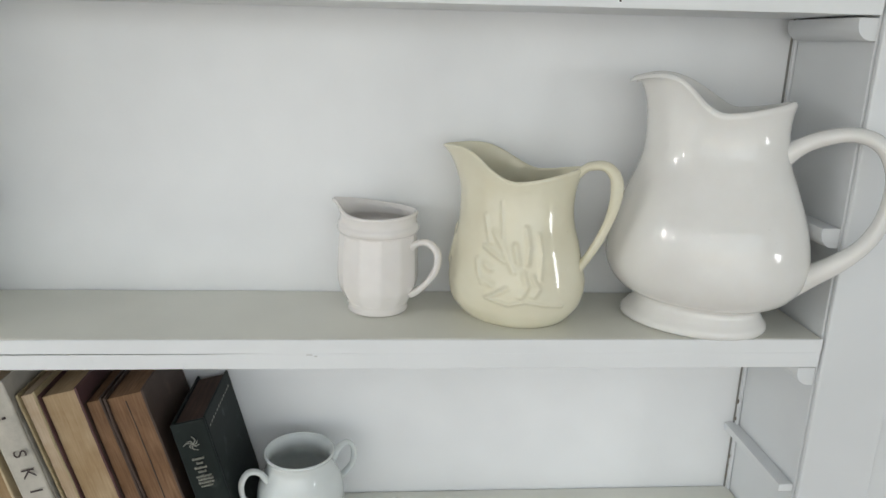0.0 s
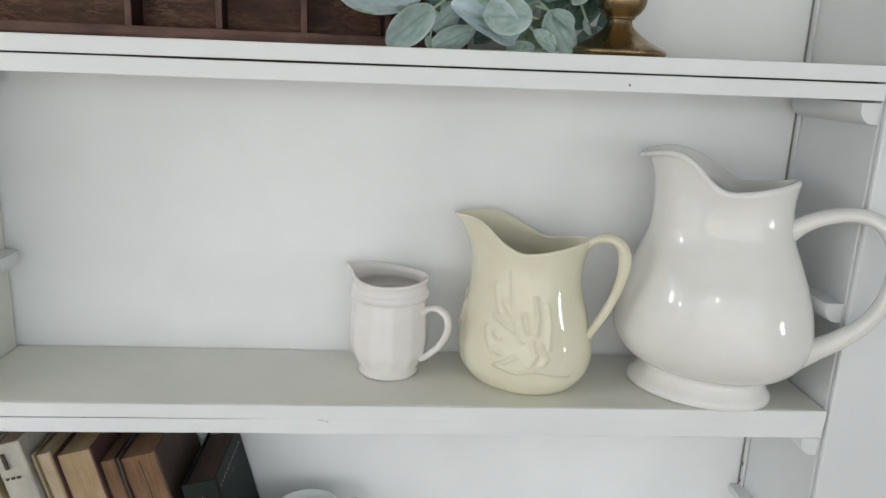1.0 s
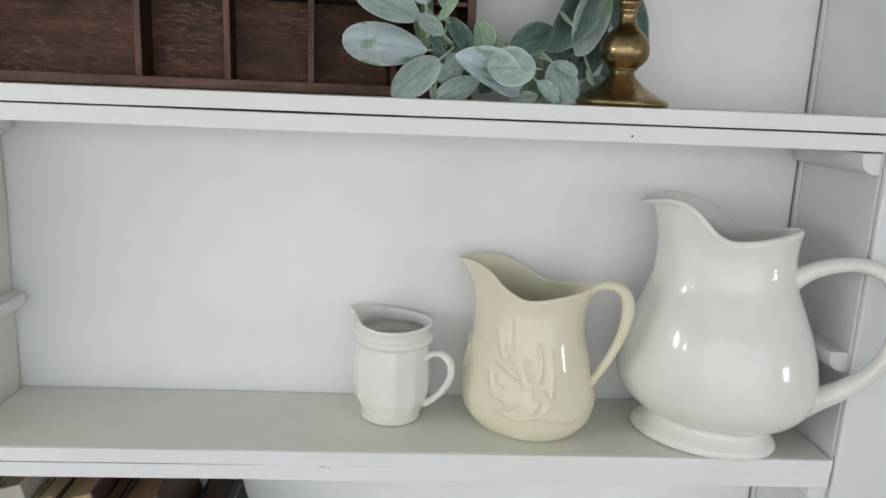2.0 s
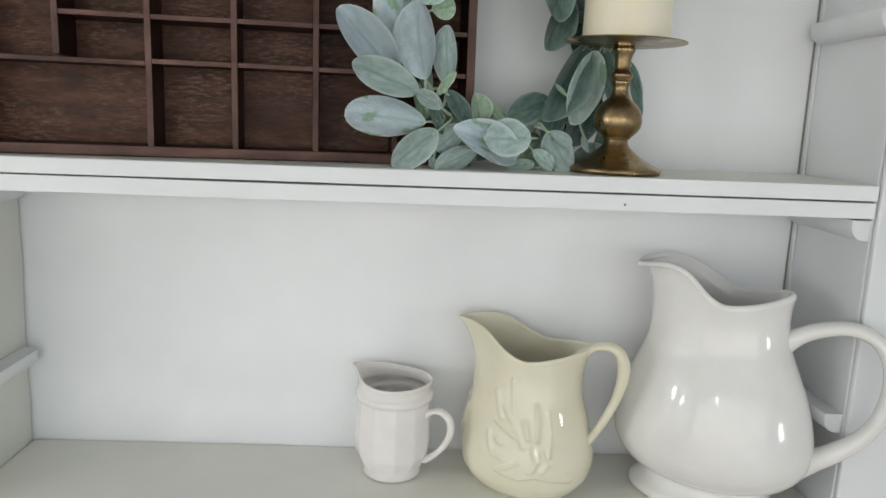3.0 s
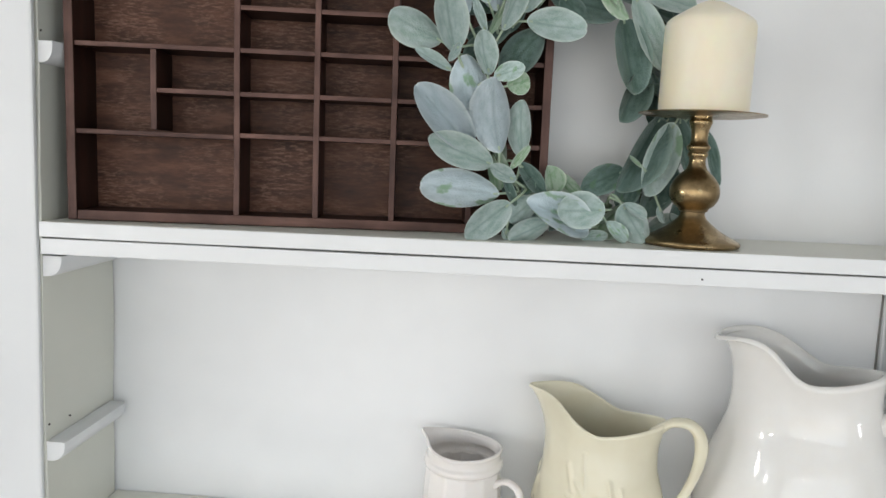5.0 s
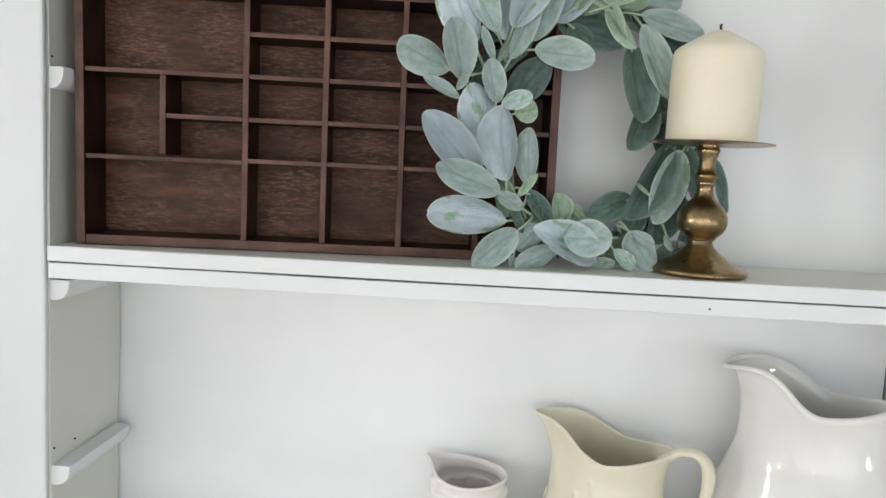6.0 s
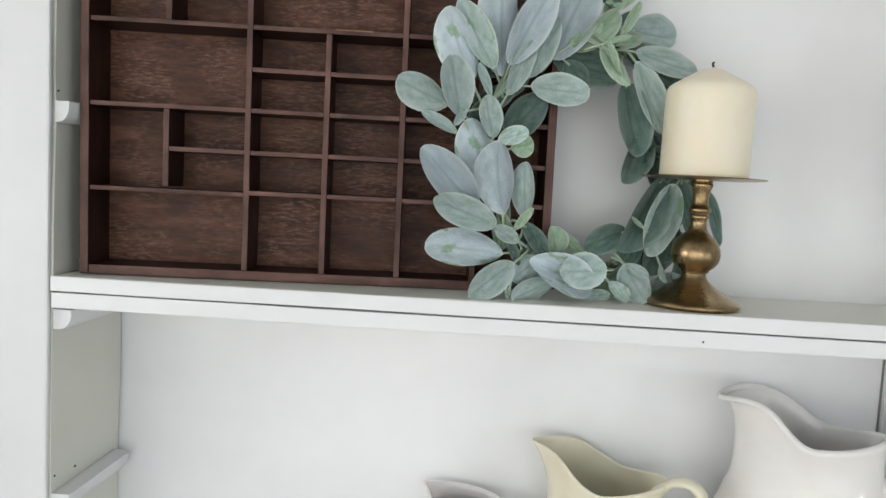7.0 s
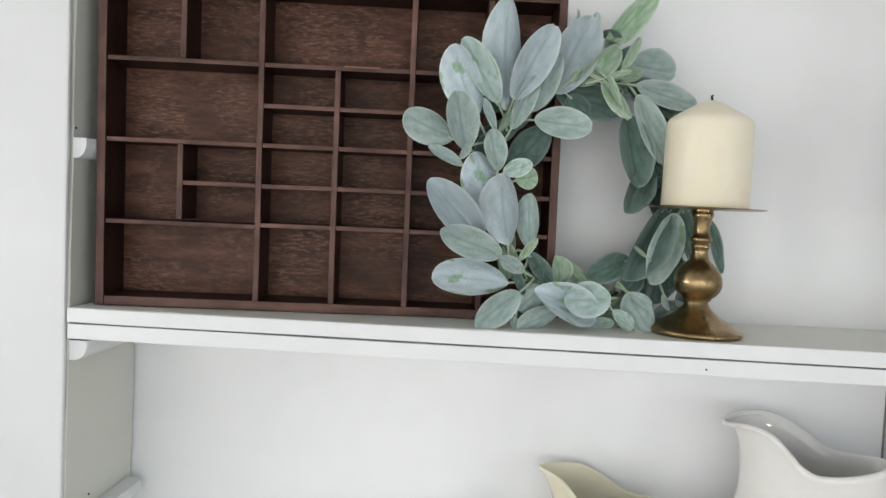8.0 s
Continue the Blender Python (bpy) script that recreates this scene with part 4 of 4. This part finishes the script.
def wreath():
    u = Vector((0.968, 0.250, 0.0))
    n = Vector((0.250, -0.968, 0.045)).normalized()
    u = (u - n * u.dot(n)).normalized()
    v = n.cross(u)
    c = Vector((0.0885, -0.0660, 1.7975))
    m = Matrix((u, v, n)).transposed().to_4x4()
    m.translation = c
    ob = thing("wreath", m, "round wreath of dusty blue-green lamb's ear leaves leaning on the tray", "wreath")
    rng = random.Random(5)
    for k in range(2):
        pts = []
        for i in range(26):
            a = 2 * math.pi * i / 25
            r = RING + 0.004 * math.sin(5 * a + 3 * k) + rng.uniform(-0.002, 0.002)
            pts.append((r * math.cos(a) * 0.97, r * math.sin(a) * 1.06, -0.006 + 0.005 * math.cos(4 * a + math.pi * k)))
        part("ring", sweep(pts, [(0.0022, 0.0022), (0.0022, 0.0022)], 110, 7, Vector((0, 0, 1))), MAT_TWIG, ob, "twisted greenish twig ring", True, 0)
    shapes = [[leaf_mesh("leaf", mt, cup, curl, tw) for cup, curl, tw in ((0.55, 0.35, 0.1), (0.85, -0.3, -0.25), (0.35, 0.6, 0.3), (-0.45, 0.5, 0.2))] for mt in LEAF_MATS]
    for sprig in (TOP_SPRIG, LEFT_SPRIG, LOW_SPRIG, RIGHT_SPRIG, HANG_SPRIG, CROWN_SPRIG):
        for bu, bv, tu, tv, w, lift, tone in sprig:
            b = Vector((bu, bv, 4.8 * lift)) / 1000
            t = Vector((tu, tv, 4.8 * lift + rng.uniform(0, 8))) / 1000
            y = t - b
            length = y.length
            y.normalize()
            z = Vector((rng.uniform(-0.17, 0.17), rng.uniform(-0.15, 0.2), 1.0))
            z = (z - y * z.dot(y)).normalized()
            x = y.cross(z)
            q = Matrix((x, y, z)).transposed().to_4x4()
            q.translation = b
            lf = new("leaf", rng.choice(shapes[tone]))
            lf.parent = ob
            lf.matrix_basis = q @ Matrix.Diagonal((w / 1000 * 1.10, length * 1.03, min(length, 2.2 * w / 1000) * 0.75, 1))
            near = Vector((b.x, b.y, 0)).normalized() * RING
            near.z = -0.004
            if (near - b).length > 0.012:
                side = Vector((-b.y, b.x, 0)).normalized()
                mid = (b * 0.55 + near * 0.45) - y * 0.012 + side * 0.004
                st = sweep([near, mid, b + y * 0.006], [(0.0013, 0.0013), (0.0016, 0.0016), (0.0011, 0.0013)], 9, 6, Vector((0.3, 0.2, 1)))
                part("stem", st, MAT_STEM, ob, "", True, 0)
    # under-leaves packed along the ring; their shade is put in as mostly deep green
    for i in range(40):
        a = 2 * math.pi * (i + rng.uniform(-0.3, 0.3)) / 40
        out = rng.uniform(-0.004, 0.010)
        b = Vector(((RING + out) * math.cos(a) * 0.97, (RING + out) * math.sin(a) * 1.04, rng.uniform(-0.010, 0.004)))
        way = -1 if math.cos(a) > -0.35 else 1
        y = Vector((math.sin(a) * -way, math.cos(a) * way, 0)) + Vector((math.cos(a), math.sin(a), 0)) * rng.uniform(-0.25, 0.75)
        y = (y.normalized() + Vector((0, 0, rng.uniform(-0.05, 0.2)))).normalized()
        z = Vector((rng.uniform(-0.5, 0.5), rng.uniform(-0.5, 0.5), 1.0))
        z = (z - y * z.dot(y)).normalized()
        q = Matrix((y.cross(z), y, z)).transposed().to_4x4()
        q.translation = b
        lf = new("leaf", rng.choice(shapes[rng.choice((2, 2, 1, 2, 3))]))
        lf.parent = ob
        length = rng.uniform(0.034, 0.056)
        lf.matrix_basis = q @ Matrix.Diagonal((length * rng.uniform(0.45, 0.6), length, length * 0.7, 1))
    return ob


wreath()


# ---- candle and its holder ----
CX, CY = 0.1982, -0.0920


def candle_holder():
    ob = thing("candle_holder", pose(CX, CY, top_of_upper(CX) + 0.0003) @ Matrix.Scale(0.975, 4), "turned aged brass pillar candle holder with a wide drip plate", "candle holder")
    prof = [(0.0, 0.0), (0.0485, 0.0), (0.0505, 0.0022), (0.0505, 0.0045), (0.0485, 0.0062), (0.0455, 0.0078), (0.0395, 0.0105), (0.0330, 0.0140), (0.0265, 0.0180), (0.0200, 0.0230),
            (0.0150, 0.0275), (0.0135, 0.0300), (0.0128, 0.0320), (0.0126, 0.0345), (0.0150, 0.0356), (0.0152, 0.0372), (0.0165, 0.0385), (0.0205, 0.0415), (0.0238, 0.0460),
            (0.0255, 0.0510), (0.0258, 0.0555), (0.0250, 0.0605), (0.0228, 0.0655), (0.0190, 0.0705), (0.0140, 0.0750), (0.0108, 0.0780), (0.0092, 0.0820), (0.0084, 0.0860),
            (0.0086, 0.0895), (0.0100, 0.0915), (0.0105, 0.0935), (0.0094, 0.0950), (0.0098, 0.0962), (0.0118, 0.0985), (0.0120, 0.1010), (0.0104, 0.1030), (0.0092, 0.1045),
            (0.0084, 0.1080), (0.0084, 0.1130), (0.0092, 0.1180), (0.0108, 0.1225), (0.0118, 0.1250), (0.0118, 0.1270), (0.0108, 0.1282), (0.0112, 0.1310), (0.0, 0.1310)]
    part("stem", lathe([(r * 0.965, z) for r, z in prof], 56), MAT_BRASS, ob, "", True, 0.9)
    plate = [(0.0, 0.1310), (0.040, 0.1312), (0.055, 0.1318), (0.0620, 0.1328), (0.0622, 0.1336), (0.055, 0.1328), (0.040, 0.1322), (0.0, 0.1321)]
    part("drip_plate", lathe(plate, 64), MAT_BRASS, ob, "", True, 0.9)
    return ob


def candle():
    z = top_of_upper(CX) + 0.1297
    ob = thing("candle", pose(CX + 0.0005, CY, z) @ Matrix.Scale(0.975, 4), "thick ivory pillar candle, unburnt, with domed top", "candle", )
    r = 0.0440
    prof = [(0.0, 0.0), (r * 0.985, 0.0), (r * 1.008, 0.0018), (r, 0.0045), (r * 0.998, 0.040), (r, 0.078), (r * 0.995, 0.0860), (r * 0.965, 0.0905), (r * 0.90, 0.0935), (r * 0.72, 0.0985),
            (r * 0.50, 0.1040), (r * 0.30, 0.1090), (r * 0.14, 0.1118), (0.0, 0.1124)]
    bm = lathe(prof, 64)
    for v in bm.verts:
        d = noise.noise_vector(v.co * 32) * 0.00045
        v.co.x += d.x
        v.co.y += d.y
    part("wax_body", bm, MAT_WAX, ob, "", True, 0)
    part("wick", sweep([(0, 0, 0.110), (0.0004, 0, 0.1135), (-0.0004, 0, 0.1163), (0.0010, 0, 0.1180)], [(0.0013, 0.0013), (0.0012, 0.0012), (0.0010, 0.0010)], 12, 8), MAT_WICK, ob, "black wick", True, 0)
    return ob


candle_holder()
candle()


# ---- lamp on the far side of the room ----
def globe_lamp(x, y, z, r):
    m, n, l, b = mat_new("lit_opal_glass", (0.9, 0.9, 0.88), 0.3)
    b.inputs["Emission Color"].default_value = (1.0, 0.97, 0.92, 1)
    b.inputs["Emission Strength"].default_value = 40.0
    ob = thing("pendant_lamp", pose(x, y, z), "round white glass pendant lamp, switched on", "lamp", "pendant lamps")
    k = 12
    part("globe", lathe([(r * math.sin(math.pi * i / k), -r * math.cos(math.pi * i / k)) for i in range(k + 1)], 28), m, ob, "", True, 0)
    part("cord", lathe([(0, r), (0.004, r), (0.004, CEIL - z), (0, CEIL - z)], 8), MAT_NAIL, ob)
    return ob


globe_lamp(-1.95, -0.95, 1.78, 0.085)
globe_lamp(-1.70, -1.30, 1.74, 0.045)
globe_lamp(-0.75, -2.30, 1.95, 0.040)


# ---- chipped paint ----
def chip(x, y, z, w, d, h, seed, material):
    bm = worn_board(x - w / 2, y - d, z - h / 2, x + w / 2, y, z + h / 2, 4, 0.0006, 2, 0.0002, seed)
    return single("paint_chip", bm, material, "small chip in the white paint", "paint chip", "", "paint chips")


MAT_CHIP = mat_new("bare_spot", (0.17, 0.14, 0.11), 0.9)[0]
MAT_SCRATCH = mat_new("scratched_paint", (0.50, 0.49, 0.47), 0.8)[0]
for k, (z, h) in enumerate(((1.153, 0.006), (1.128, 0.004), (1.072, 0.005), (1.058, 0.003), (1.044, 0.006), (1.213, 0.008), (1.236, 0.004))):
    chip(HALF - 0.0022, -0.0079, z, 0.0022, 0.0006, h, 151 + k, MAT_CHIP)
for k, (x, z, w) in enumerate(((-0.085, 1.2832, 0.006), (-0.079, 1.2818, 0.003), (-0.318, 1.2845, 0.004))):
    chip(x, FRONT - 0.0014, z, w, 0.0010, 0.0008, 161 + k, MAT_SCRATCH)
